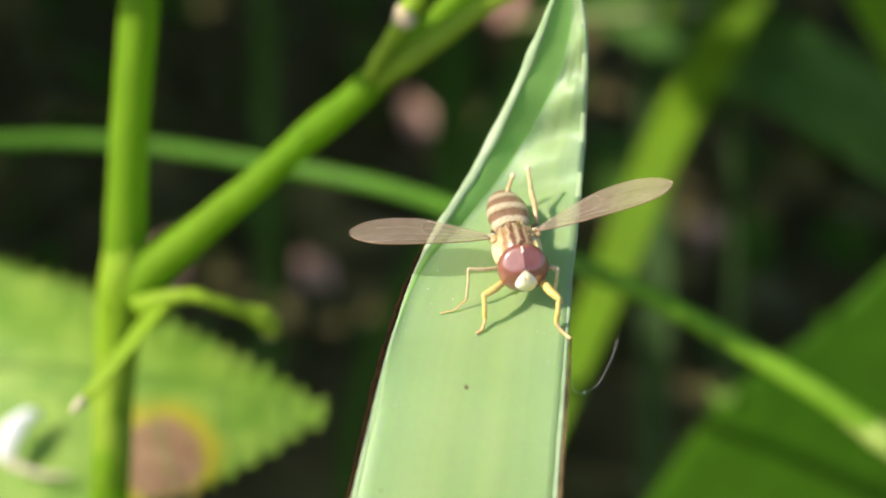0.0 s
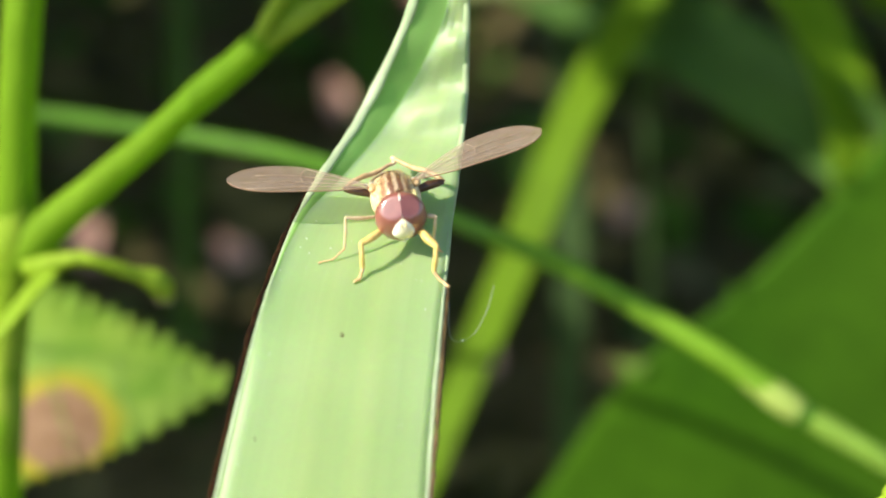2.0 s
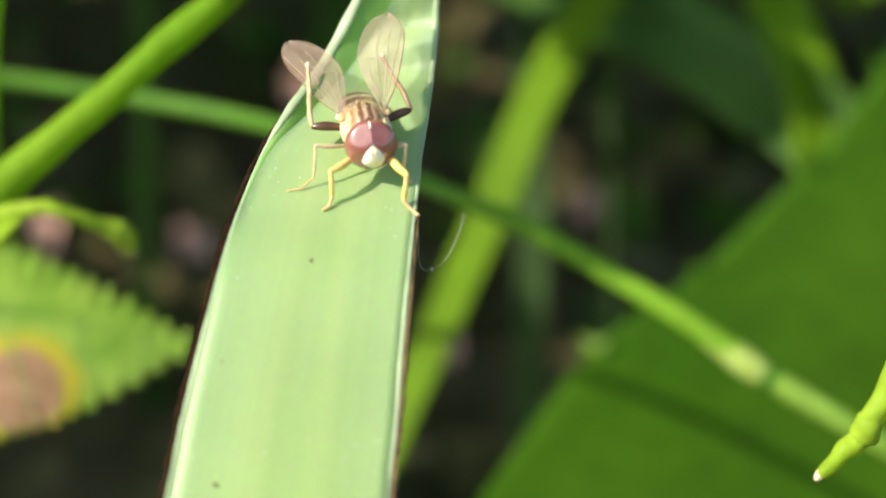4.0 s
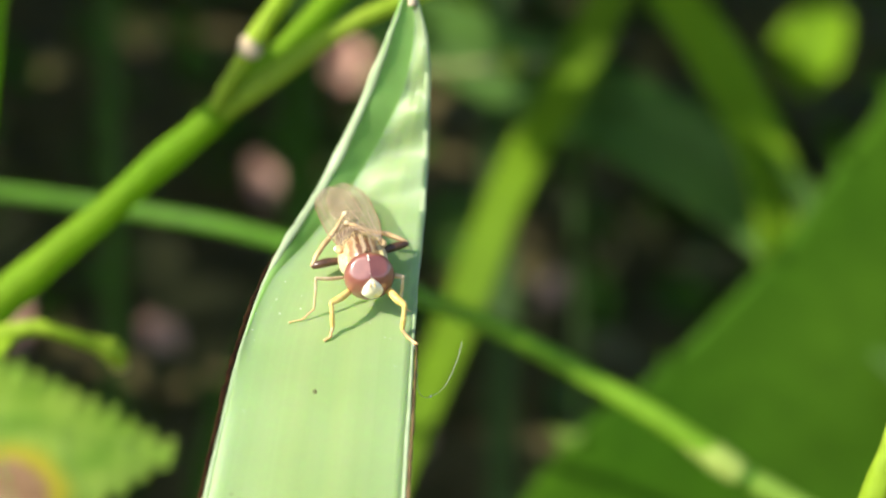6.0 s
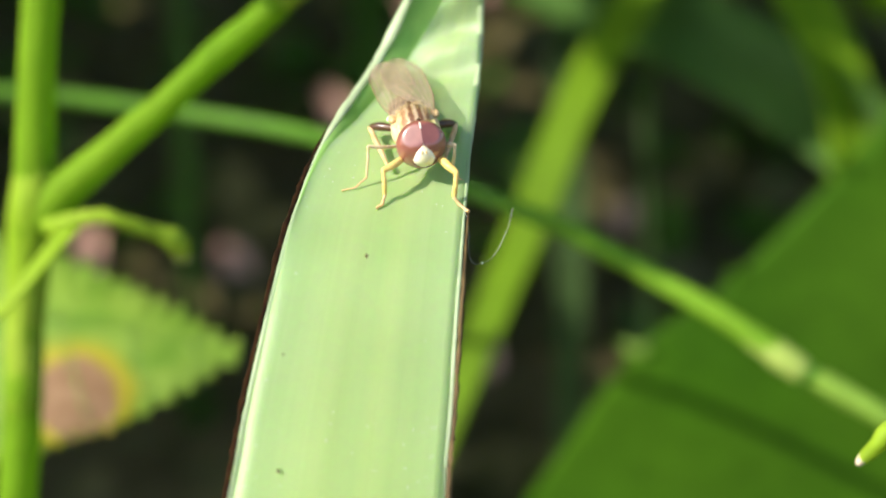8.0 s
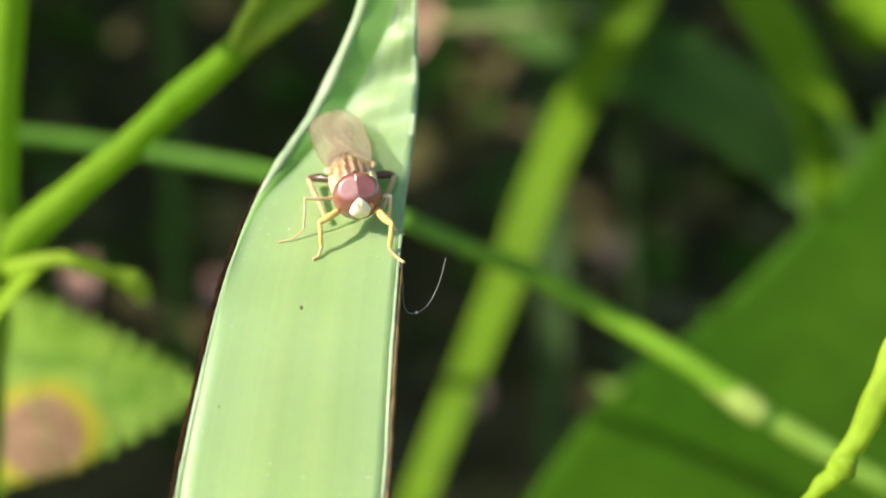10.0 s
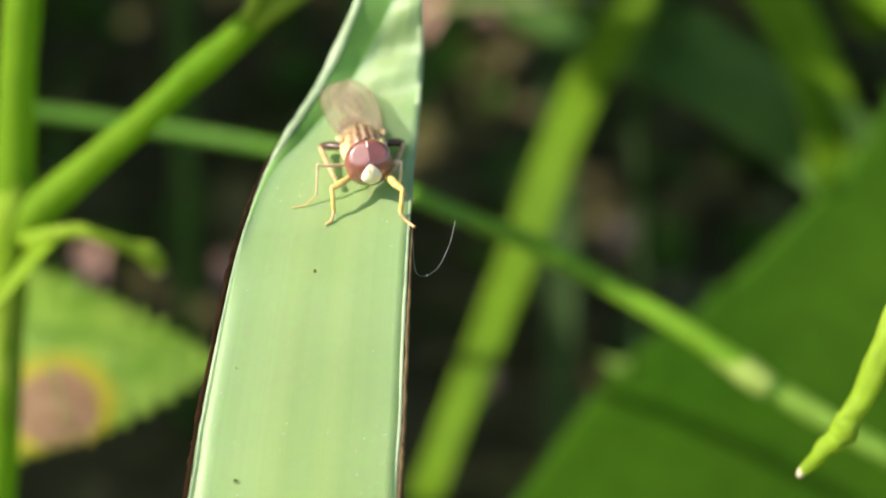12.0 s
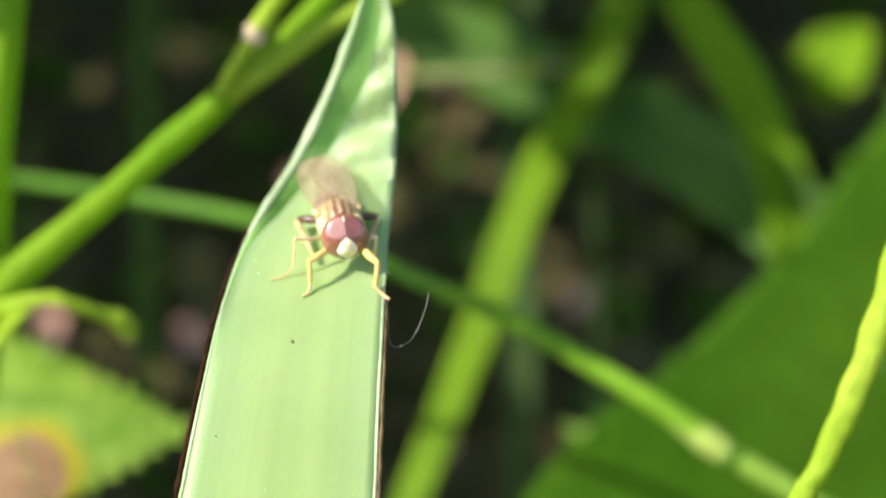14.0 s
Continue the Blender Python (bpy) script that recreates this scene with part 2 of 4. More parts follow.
def sheet(rows, along, across, thick=0.12, ripple=None, sharp=None):
    """A leaf from rows of points across it (mm), smooth both ways, with thickness and UVs (across, along)."""
    grid = []
    cols = [glide([row[j] for row in rows], along) for j in range(len(rows[0]))]
    for k in range(along + 1):
        ctl = [c[k] for c in cols]
        if sharp is not None:
            half = across // 2
            left = [ctl[0] + (ctl[1] - ctl[0]) * j / half for j in range(half)]
            right = [ctl[1] + (ctl[2] - ctl[1]) * j / (across - half) for j in range(across - half + 1)]
            grid.append(left + right)
        else:
            grid.append(glide(ctl, across))
    g = np.array(grid)
    if ripple:
        for k in range(along + 1):
            for j in range(across + 1):
                g[k, j] += ripple(k / along, j / across)
    du, dv = np.gradient(g, axis=1), np.gradient(g, axis=0)
    nrm = np.cross(du, dv)
    nrm /= np.linalg.norm(nrm, axis=2, keepdims=True) + 1e-12
    bm = bmesh.new()
    uvl = bm.loops.layers.uv.new("UVMap")
    length = np.concatenate([[0], np.cumsum(np.linalg.norm(np.diff(g[:, across // 2], axis=0), axis=1))]) * 0.01
    top = [[bm.verts.new(Vector(g[k, j]) * MM) for j in range(across + 1)] for k in range(along + 1)]
    bot = [[bm.verts.new(Vector(g[k, j] - thick * nrm[k, j]) * MM) for j in range(across + 1)] for k in range(along + 1)]
    uv = {}
    for lay in (top, bot):
        for k in range(along + 1):
            for j in range(across + 1):
                uv[lay[k][j]] = (j / across, length[k])

    def quad(a, b, c, d):
        f = bm.faces.new((a, b, c, d))
        for lp in f.loops:
            lp[uvl].uv = uv[lp.vert]
    for k in range(along):
        for j in range(across):
            quad(top[k][j], top[k][j + 1], top[k + 1][j + 1], top[k + 1][j])
            quad(bot[k][j], bot[k + 1][j], bot[k + 1][j + 1], bot[k][j + 1])
        for j, flip in ((0, False), (across, True)):
            a, b, c, d = top[k][j], top[k + 1][j], bot[k + 1][j], bot[k][j]
            quad(*((d, c, b, a) if flip else (a, b, c, d)))
    for k in (0, along):
        for j in range(across):
            quad(top[k][j], top[k][j + 1], bot[k][j + 1], bot[k][j])
    bmesh.ops.recalc_face_normals(bm, faces=bm.faces)
    return bm


# ---- ground ----
def build_ground():
    bm = bmesh.new()
    n = 110
    ticks = [math.copysign(abs(u) ** 4 * 60 + abs(u) * 0.5, u) for u in np.linspace(-1, 1, n + 1)]
    vs = [[bm.verts.new((x, y + 0.25, GROUND * MM + 0.006 * noise.noise(Vector((x * 30, y * 30, 0))) + 0.003 * noise.noise(Vector((x * 110, y * 110, 3))))) for x in ticks] for y in ticks]
    for k in range(n):
        for j in range(n):
            bm.faces.new((vs[k][j], vs[k][j + 1], vs[k + 1][j + 1], vs[k + 1][j]))
    tagged(part("ground", bm, SOIL), "dark shaded soil under the grass", "ground", kind="structure")


build_ground()


# ---- the blade with the fly ----
def shift(pts, base):
    return [np.array(p, float) - base for p in pts]


LEFT = [(-10.65, 24, 34), (-9.61, 37.5, 52.41), (-7.87, 44.83, 60.15), (-7.5, 46.68, 62.07), (-6.63, 49.82, 65.42), (-6.17, 53.18, 66.58), (-5.56, 56.51, 67.4), (-4.76, 58.62, 68.21), (-3.5, 61.44, 69.36), (-2.03, 62.43, 72.13), (-1.1, 62.77, 74.49), (-0.3, 63.2, 76.6)]
RIGHT = [(-2.15, 24, 34), (-1.44, 37.5, 52.4), (-0.91, 44.78, 59.95), (-0.7, 46.55, 61.79), (-0.39, 49.64, 65.23), (-0.18, 52.95, 66.54), (0.03, 56.27, 67.62), (0.25, 58.73, 68.32), (0.44, 61.61, 69.39), (0.54, 62.43, 72.14), (0.5, 62.76, 74.44), (0.05, 63.2, 76.6)]
FOLD = [(-6.07, 53.2, 66.52), (-5.3, 56.45, 67.35), (-4.1, 58.85, 67.85), (-2.36, 61.8, 69.1), (-0.62, 62.6, 72.1), (0.0, 62.98, 74.52), (-0.08, 63.2, 76.6)]


LEANING = []
MOVING = {}


def build_blade():
    base = np.array((-7.0, 4.0, GROUND))
    blade = thing("grass_blade", "broad pale green grass blade folded towards its pointed tip", "grass blade", pose(*(base * MM)))
    foot = [((-9, 4, GROUND), (-5.6, 4, GROUND)), ((-11, 12, 4), (-3.4, 12, 4))]
    rows = [(np.array(a, float), np.array(a, float) * 0.97 + np.array(b, float) * 0.03, np.array(b, float)) for a, b in foot]
    for k, (a, b) in enumerate(zip(LEFT, RIGHT)):
        a, b = np.array(a, float), np.array(b, float)
        rows.append((a, a + 0.03 * (b - a) if k < 5 else np.array(FOLD[k - 5], float), b))
    rows = [[q - base for q in r] for r in rows]

    def ripple(v, u):
        r = 0.0
        if v > 0.66 and u > 0.5:
            r = 0.3 * math.sin(v * 92 + 0.4 * math.sin(v * 31)) * math.sin((u - 0.5) * 2 * 2.5) * min(1, (v - 0.66) * 12) * min(1, (1.0 - v) * 6)
        r += (0.012 * math.sin(u * 40) if u > 0.5 else 0.0) + 0.05 * math.sin(u * 7 + v * 9)
        return np.array((0.0, -0.8, 0.6)) * r
    bm = sheet(rows, 220, 32, 0.14, ripple, sharp=True)
    uvl = bm.loops.layers.uv.active
    for f in bm.faces:
        u = sum(lp[uvl].uv.x for lp in f.loops) / 4
        if u < 0.5 and min(lp[uvl].uv.y for lp in f.loops) > 1.12:
            f.material_index = 1
    LEANING.append(blade)
    part("blade", bm, (BLADE, FLAP), blade)
    for k, pts in enumerate((LEFT, RIGHT)):
        pts = [np.array(q, float) + (0.03 if k == 0 else -0.03, 0.012, -0.04) for q in (foot[0][k], foot[1][k], *pts)]
        part("margin", tube(shift(pts, base), [0.06] * 8 + ([0.08, 0.15, 0.2, 0.2, 0.14, 0.03] if k == 0 else [0.085, 0.1, 0.11, 0.11, 0.1, 0.04]), 160, 8, 0.5, 0.5, k * 7.0), RIM, blade, "pale thickened edge")
    part("dry_tip", tube(shift([(-0.1, 63.0, 75.9), (-0.12, 63.2, 76.6), (-0.2, 63.3, 77.6)], base), [0.16, 0.2, 0.04], 14, 8, 0.4, 0.6), BUFF, blade, "dried buff tip")
    edge = [np.array(q, float) + (-0.14, 0.07, -0.11) for q in LEFT[:8]]
    part("dry_margin", tube(shift(edge, base), [0.08, 0.11, 0.11, 0.105, 0.11, 0.1, 0.08, 0.03], 260, 7, 0.8, seed=2.0), DRY, blade, "dark red-brown dry rim")
    edge = [np.array(q, float) + (0.11, 0.05, -0.1) for q in RIGHT[:6]]
    part("dry_margin", tube(shift(edge, base), [0.08, 0.11, 0.1, 0.09, 0.07, 0.03], 260, 7, 0.8, seed=4.0), TANEDGE, blade, "tan fibrous dry rim")


build_blade()


# ---- plants round it ----
def band(pts, width, face, n=40, across=8, fold=0.15):
    """A grass blade: width (mm) at each point, facing that way."""
    rows = []
    c = [np.array(p, float) for p in pts]
    for k, q in enumerate(c):
        ahead = c[min(k + 1, len(c) - 1)] - c[max(k - 1, 0)]
        side = np.cross(ahead, face)
        side /= np.linalg.norm(side)
        nrm = np.cross(side, ahead)
        nrm /= np.linalg.norm(nrm)
        w = width[k] / 2
        rows.append((q - side * w, q - nrm * w * fold, q + side * w))
    return sheet(rows, n, across, 0.15)


def build_weed():
    base = np.array((-28.5, 62.0, GROUND))
    plant = thing("weed", "upright bright green weed with a forked side branch", "weed", pose(*(base * MM)))
    stem = [(-28.5, 62, GROUND), (-26, 67, 10), (-24.2, 71.0, 35.6), (-23.3, 73.7, 45.2), (-22.9, 75.3, 50.4), (-22.1, 76.9, 56.8), (-21.5, 78.5, 63.6), (-20.8, 80.5, 69.9), (-20.5, 82.1, 74.0), (-20, 85, 90), (-19, 88, 112)]
    part("stem", tube(shift(stem, base), [1.4, 1.25, 1.1, 1.02, 1.02, 1.1, 0.95, 1.0, 1.02, 0.9, 0.6], 110, 18, 0.06), STEM, plant)
    branch = [(-22.5, 76.4, 55.0), (-20.5, 76.6, 57.05), (-17.7, 76.9, 59.42), (-14.85, 77.4, 61.73), (-13.4, 77.7, 63.0), (-12.0, 78.0, 64.2), (-10.65, 78.1, 65.25), (-9.2, 78.2, 66.55), (-6.46, 78.8, 69.0), (-3.8, 79.8, 71.6), (1.0, 82.0, 76.2), (12, 88, 88)]
    part("branch", tube(shift(branch, base), [1.15, 1.02, 0.84, 0.77, 0.75, 0.84, 0.78, 0.78, 0.66, 0.6, 0.5, 0.3], 110, 16, 0.06, seed=3), STEM, plant)
    part("joint", tube(shift([(-23.22, 73.95, 46.0), (-22.9, 75.3, 50.4), (-22.5, 76.2, 54.0), (-22.1, 76.8, 56.4), (-21.8, 77.6, 59.0)], base), [1.03, 1.05, 1.14, 1.3, 1.02], 30, 16, 0.05), PALE, plant, "pale swollen joint")
    bud = [(-9.3, 77.5, 67.0), (-8.65, 77.3, 68.2), (-7.9, 77.2, 69.45), (-7.35, 77.2, 70.35), (-6.4, 77.5, 71.75), (-4.4, 78.4, 74.5), (-2.6, 79.6, 77.2), (1, 82, 82)]
    part("shoot", tube(shift(bud, base), [0.34, 0.4, 0.4, 0.52, 0.46, 0.4, 0.34, 0.15], 60, 12, 0.16, seed=5), PALE, plant, "yellowish young shoot")
    part("shoot_ring", tube(shift([(-7.72, 77.0, 69.85), (-7.5, 77.0, 70.2), (-7.3, 77.05, 70.5)], base), [0.46, 0.6, 0.5], 8, 12, 0.25), BUFF, plant, "buff swollen ring on the shoot")
    bright_stretch = [(-9.2, 77.9, 66.4), (-7.6, 77.8, 67.7), (-5.4, 78.2, 69.2), (-3.2, 78.7, 70.6), (0.5, 79.1, 72.2), (5.8, 79.5, 74.2), (16, 80, 77)]
    part("leaf_stalk", tube(shift(bright_stretch, base), [0.4, 0.62, 0.56, 0.48, 0.4, 0.33, 0.3], 60, 12, 0.1, seed=7), PALE, plant)
    stub = [(-21.2, 75.6, 55.6), (-19.5, 75.0, 56.3), (-18.16, 74.8, 56.55), (-16.87, 75.0, 56.0), (-15.76, 75.5, 55.3), (-14.97, 76.0, 54.7), (-14.6, 76.4, 53.6)]
    side = part("side_shoot", tube(shift(stub, base), [0.55, 0.4, 0.36, 0.36, 0.38, 0.6, 0.42], 60, 12, 0.25, seed=9), PALE, plant, "short curled side shoot with a knobbed end")
    part("shoot_tip", tube(shift([(-14.8, 76.35, 53.9), (-14.62, 76.5, 53.5), (-14.55, 76.6, 53.25)], base), [0.42, 0.4, 0.15], 8, 10, 0.3), BUFF, side, "buff dried tip")
    sliver = [(-19.7, 75.1, 56.2), (-20.6, 73.5, 55.4), (-22.0, 71.7, 54.0), (-23.1, 70.5, 53.0)]
    stipule = part("stipule", band(shift(sliver, base), [1.0, 0.85, 0.7, 0.5], np.array((-0.15, -0.5, 0.75)), 24, 6), PALE, plant, "pale pointed scale at the joint")
    part("scale_end", tube(shift([(-22.95, 70.6, 53.1), (-23.2, 70.35, 52.88), (-23.5, 70.05, 52.6)], base), [0.2, 0.22, 0.1], 8, 10, 0.3), BUFF, stipule, "whitish dry end")


build_weed()


def build_arched_stem():
    base = np.array((-82.0, 102.0, GROUND))
    ob = thing("arching_stalk", "thin arching green grass stalk with a pale joint", "stalk", pose(*(base * MM)))
    pts = [(-82, 102, GROUND), (-75.0, 103.0, 14.00), (-64.0, 105.6, 40.00), (-54.3, 106.6, 49.50), (-44.5, 107.7, 50.90), (-31.6, 108.9, 50.90), (-15.9, 105.6, 50.01), (-6.9, 99.1, 50.54), (-0.5, 91.2, 51.20), (5.5, 87.3, 50.21)]
    part("stem", tube(shift(pts, base), [0.56] * 7 + [0.55, 0.55, 0.57], 90, 12, 0.05), STALK, ob)
    # same stalk past the shaded part: the light is put into a brighter green
    pts = [(2.0, 89.2, 50.88), (5.5, 87.3, 50.21), (10.0, 85.9, 48.14), (14.5, 83.9, 46.16), (18.6, 82.1, 43.95)]
    part("bright_stretch", tube(shift(pts, base), [0.56, 0.58, 0.64, 0.7, 0.74], 40, 12, 0.06), LEEK, ob, "brighter green stretch, its light put into the colour")
    pts = [(16.2, 83.1, 45.21), (17.2, 82.7, 44.63), (17.7, 82.5, 44.36), (18.7, 82.0, 43.80), (19.2, 81.8, 43.54)]
    part("joint", tube(shift(pts, base), [0.66, 0.76, 0.86, 0.84, 0.7], 20, 12, 0.05), CREAM, ob, "pale swollen joint")
    pts = [(19.1, 81.9, 43.62), (19.4, 81.8, 43.43), (19.8, 81.7, 43.25)]
    part("node_ring", tube(shift(pts, base), [0.7, 0.78, 0.66], 8, 12, 0.1), STALK, ob, "narrow dark green ring")
    pts = [(19.6, 81.7, 43.36), (20.7, 81.4, 42.82), (22.8, 80.7, 41.79), (27.3, 79.8, 39.49), (36.3, 79.7, 34.52), (55.2, 77.2, 11.80)]
    part("upper_stem", tube(shift(pts, base), [0.62, 0.72, 0.68, 0.66, 0.62, 0.55], 50, 12, 0.05), FRESH, ob, "paler green stem beyond the joint")


build_arched_stem()


def grass(label, pts, width, face, material, fold=0.15):
    base = np.array(pts[0], float)
    ob = thing("grass_blade", label, "grass blade", pose(*(base * MM)))
    blade = part("blade", band(shift(pts, base), width, np.array(face, float), 50, 8, fold), material, ob)
    c = [q - np.array(face) * 0.3 for q in shift(pts, base)]
    part("midrib", tube(c, [0.018 * w for w in width], 50, 6), material, blade)
    return ob


MOVING["behind"] = grass("broad bright green grass blade behind the thin stalk",
      [(-14, 90, GROUND), (-9, 98, 0), (-5.5, 105.2, 14.9), (-2.1, 113.1, 20.3), (1.6, 121.1, 25.8), (5.6, 129.5, 31.6), (10.5, 139.2, 39.8), (17.0, 149.0, 47.4), (23.7, 157.6, 59.2), (32, 162, 80)],
      [2.4, 2.6, 2.8, 3.0, 3.3, 3.7, 4.0, 4.2, 4.2, 3.2], (-0.3, -0.7, 0.5), BACK, 0.05)


def build_right_leaf():
    base = np.array((62.0, 100.0, GROUND))
    ob = thing("broad_leaf", "large dark green leaf with a sparsely toothed margin", "leaf", pose(*(base * MM)))
    edge = [(-16, 84, 0), (-8, 91, 8), (-0.9, 99.2, 14.7), (6.1, 108.8, 19.2), (14.1, 120.5, 23.7), (22.9, 125.1, 28.5), (33.3, 131.2, 36.8), (39.4, 136.0, 43.2), (45.2, 141.1, 49.2), (56, 150, 66)]
    reach = [16, 26, 34, 40, 46, 52, 58, 62, 64, 64]
    rows = []
    into = np.array((0.85, 0.03, -0.27))
    for e, r in zip(shift(edge, base), reach):
        rows.append((e, e + into * r * 0.33 + (0.5, -0.8, 0.6), e + into * r * 0.66 + (0.5, -1.0, 0.5), e + into * r + np.array((4, -4, 0))))
    blade = part("leaf_blade", sheet(rows, 90, 36, 0.2), DEEP, ob)
    curve = glide(shift(edge, base), 120)
    for k, size in ((12, 1.3), (30, 1.0), (53, 1.6), (66, 0.8), (78, 1.2), (92, 1.0), (104, 1.3)):
        a, b = curve[k - 1], curve[k + 2]
        out = -into * size * 1.5 + (b - a) * 0.25
        part("tooth", tube([(a + b) / 2 + into * 0.9, (a + b) / 2 + out * 0.2, (a + b) / 2 + out], [0.9 * size ** 0.5, 0.55, 0.06], 8, 8, 0.0, 0.35), VEIN if size > 1.5 else DEEP, blade)
    return ob


build_right_leaf()


def build_left_leaf():
    base = np.array((-84.0, 104.0, GROUND))
    ob = thing("toothed_leaf", "green toothed leaf with a brown spot ringed in yellow", "leaf", pose(*(base * MM)))
    axis = [(-76, 98, 30), (-54.0, 92.7, 40.0), (-43.7, 91.2, 42.5), (-34.2, 90.2, 43.9), (-25.4, 89.8, 43.2), (-19.2, 90.1, 41.7), (-14.2, 90.7, 40.0)]
    up = [(-79, 104, 34), (-56.6, 101.0, 46.2), (-45.8, 99.2, 48.0), (-35.7, 96.7, 47.2), (-26.2, 94.5, 45.0), (-19.6, 92.7, 42.6), (-14.1, 90.9, 40.1)]
    low = [(-74, 92, 22), (-52.5, 84.6, 30.0), (-42.4, 83.5, 33.3), (-33.1, 82.9, 35.6), (-25.4, 84.4, 37.6), (-19.9, 86.7, 38.3), (-14.2, 90.5, 39.9)]
    n = 240
    mid, top, bot = (glide(shift(p, base), n) for p in (axis, up, low))
    rows = []
    run = np.concatenate(([0.0], np.cumsum([np.linalg.norm(mid[k + 1] - mid[k]) for k in range(n)]))) / 1.15
    for k in range(n + 1):
        m = mid[k]
        wide = 1.04 - 0.1 * (k / n - 0.8) ** 2
        ends = []
        for edge, seed in ((top[k], 2.0), (bot[k], 5.0)):
            way = edge - m
            size = 0.8 + 0.6 * noise.noise(Vector((int(run[k]) * 0.7, seed, 0.3)))
            out = way / max(0.3, np.linalg.norm(way)) + ((0.2, -0.45, 0.9) if seed == 2.0 else (0.2, 0.0, 0.0))
            ends.append(m + way * wide + out * size * (run[k] % 1 - 0.4))
        rows.append((ends[0], m + (top[k] - m) * 0.5 + (0, -0.08, 0.18), m + (0, 0.03, -0.1), m + (bot[k] - m) * 0.5 + (0, -0.1, 0.14), ends[1]))
    blade = part("leaf_blade", sheet(rows, n, 24, 0.15), TOOTHED, ob)
    part("midrib", tube([m + (0, -0.05, -0.2) for m in mid[::22]], [0.5, 0.45, 0.42, 0.4, 0.36, 0.32, 0.28, 0.24, 0.2, 0.15, 0.1, 0.04], 60, 8), VEIN, blade)
    for k in range(26, 218, 27):
        for edge in (top, bot):
            q = [mid[k] + (0, 0.02, -0.1), mid[k + 8] + (edge[k + 8] - mid[k + 8]) * 0.5 + (0, -0.08, 0.15), mid[k + 16] + (edge[k + 16] - mid[k + 16]) * 0.93 + (0, -0.1, 0.02)]
            part("vein", tube(q, [0.14, 0.1, 0.05], 14, 6, 0.0, 0.5), VEIN, blade)
    bm = bmesh.new()
    for edge in (top, bot):
        for k in (k for k in range(3, n - 5) if int(run[k]) < int(run[k + 1])):
            tip = edge[k] + (edge[k] - mid[k]) * 0.04
            way = (edge[k] - mid[k]) / np.linalg.norm(edge[k] - mid[k]) + (edge[k + 3] - edge[k]) * 0.5 + ((0, -0.4, 0.8) if edge is top else (0, 0, 0))
            tube([tip - way * 0.25, tip + way * 0.2, tip + way * 0.5], [0.13, 0.08, 0.03], 4, 5, bm=bm)
    part("bristle_teeth", bm, PALE, blade, "fine pale bristles on the teeth")
    stalk = [(-84, 104, GROUND), (-82, 103, 0), (-80, 100.5, 16), (-76, 98, 29.8), (-70, 96.4, 33)]
    part("leaf_stalk", tube(shift(stalk, base), [0.9, 0.8, 0.7, 0.6, 0.4], 30, 10), STALK, ob)
    return ob


build_left_leaf()


def build_curl():
    base = np.array((-32.0, 85.2, 39.5))
    ob = thing("dried_petal", "curled whitish dried petal lying on the toothed leaf", "petal", pose(*(base * MM)))
    pts = [(-32.8, 85.0, 39.9), (-32.7, 85.4, 41.0), (-32.1, 86.0, 42.0), (-31.4, 86.4, 42.4), (-30.9, 86.4, 42.0)]
    part("petal", tube(shift(pts, base), [0.35, 0.7, 0.62, 0.4, 0.14], 30, 12, 0.5, 0.35, 2.0), WHITE, ob)
    part("petal_stalk", tube(shift([(-32.7, 84.9, 40.0), (-30.6, 84.5, 39.4), (-28.8, 84.6, 39.3)], base), [0.28, 0.2, 0.09], 20, 8, 0.3), BUFF, ob)


build_curl()


def build_twig():
    base = np.array((44.0, 44.0, GROUND))
    ob = thing("drooping_shoot", "bright green drooping shoot with a pale cut tip", "shoot", pose(*(base * MM)))
    pts = [(15.0, 53.6, 55.6), (15.9, 53.8, 56.6), (16.5, 53.8, 57.4), (17.2, 54.2, 58.8), (17.8, 54.5, 60.3), (18.6, 55.1, 62.2), (19.5, 55.7, 64.9), (21.1, 57.2, 68.8), (27, 58, 76), (37, 54, 60), (42, 48, 20), (44, 44, GROUND)]
    part("shoot", tube(shift(pts, base), [0.22, 0.38, 0.46, 0.5, 0.55, 0.58, 0.62, 0.66, 0.7, 0.8, 0.9, 1.0], 90, 14, 0.3), PALE, ob)
    part("cut_tip", tube(shift([(15.15, 53.65, 55.75), (14.92, 53.6, 55.5), (14.8, 53.6, 55.4)], base), [0.2, 0.18, 0.06], 6, 12, 0.2), BUFF, ob, "whitish cut end")
    part("joint", tube(shift([(16.25, 53.75, 57.1), (16.5, 53.8, 57.45), (16.75, 53.9, 57.85)], base), [0.46, 0.56, 0.5], 8, 12, 0.25), PALE, ob)


build_twig()


# ---- the hoverfly ----
FLY_AT = Matrix(((-0.984, 0.163, -0.066, -1.97 * MM), (-0.155, -0.982, -0.110, 55.8 * MM), (-0.083, -0.098, 0.992, 68.42 * MM), (0, 0, 0, 1)))


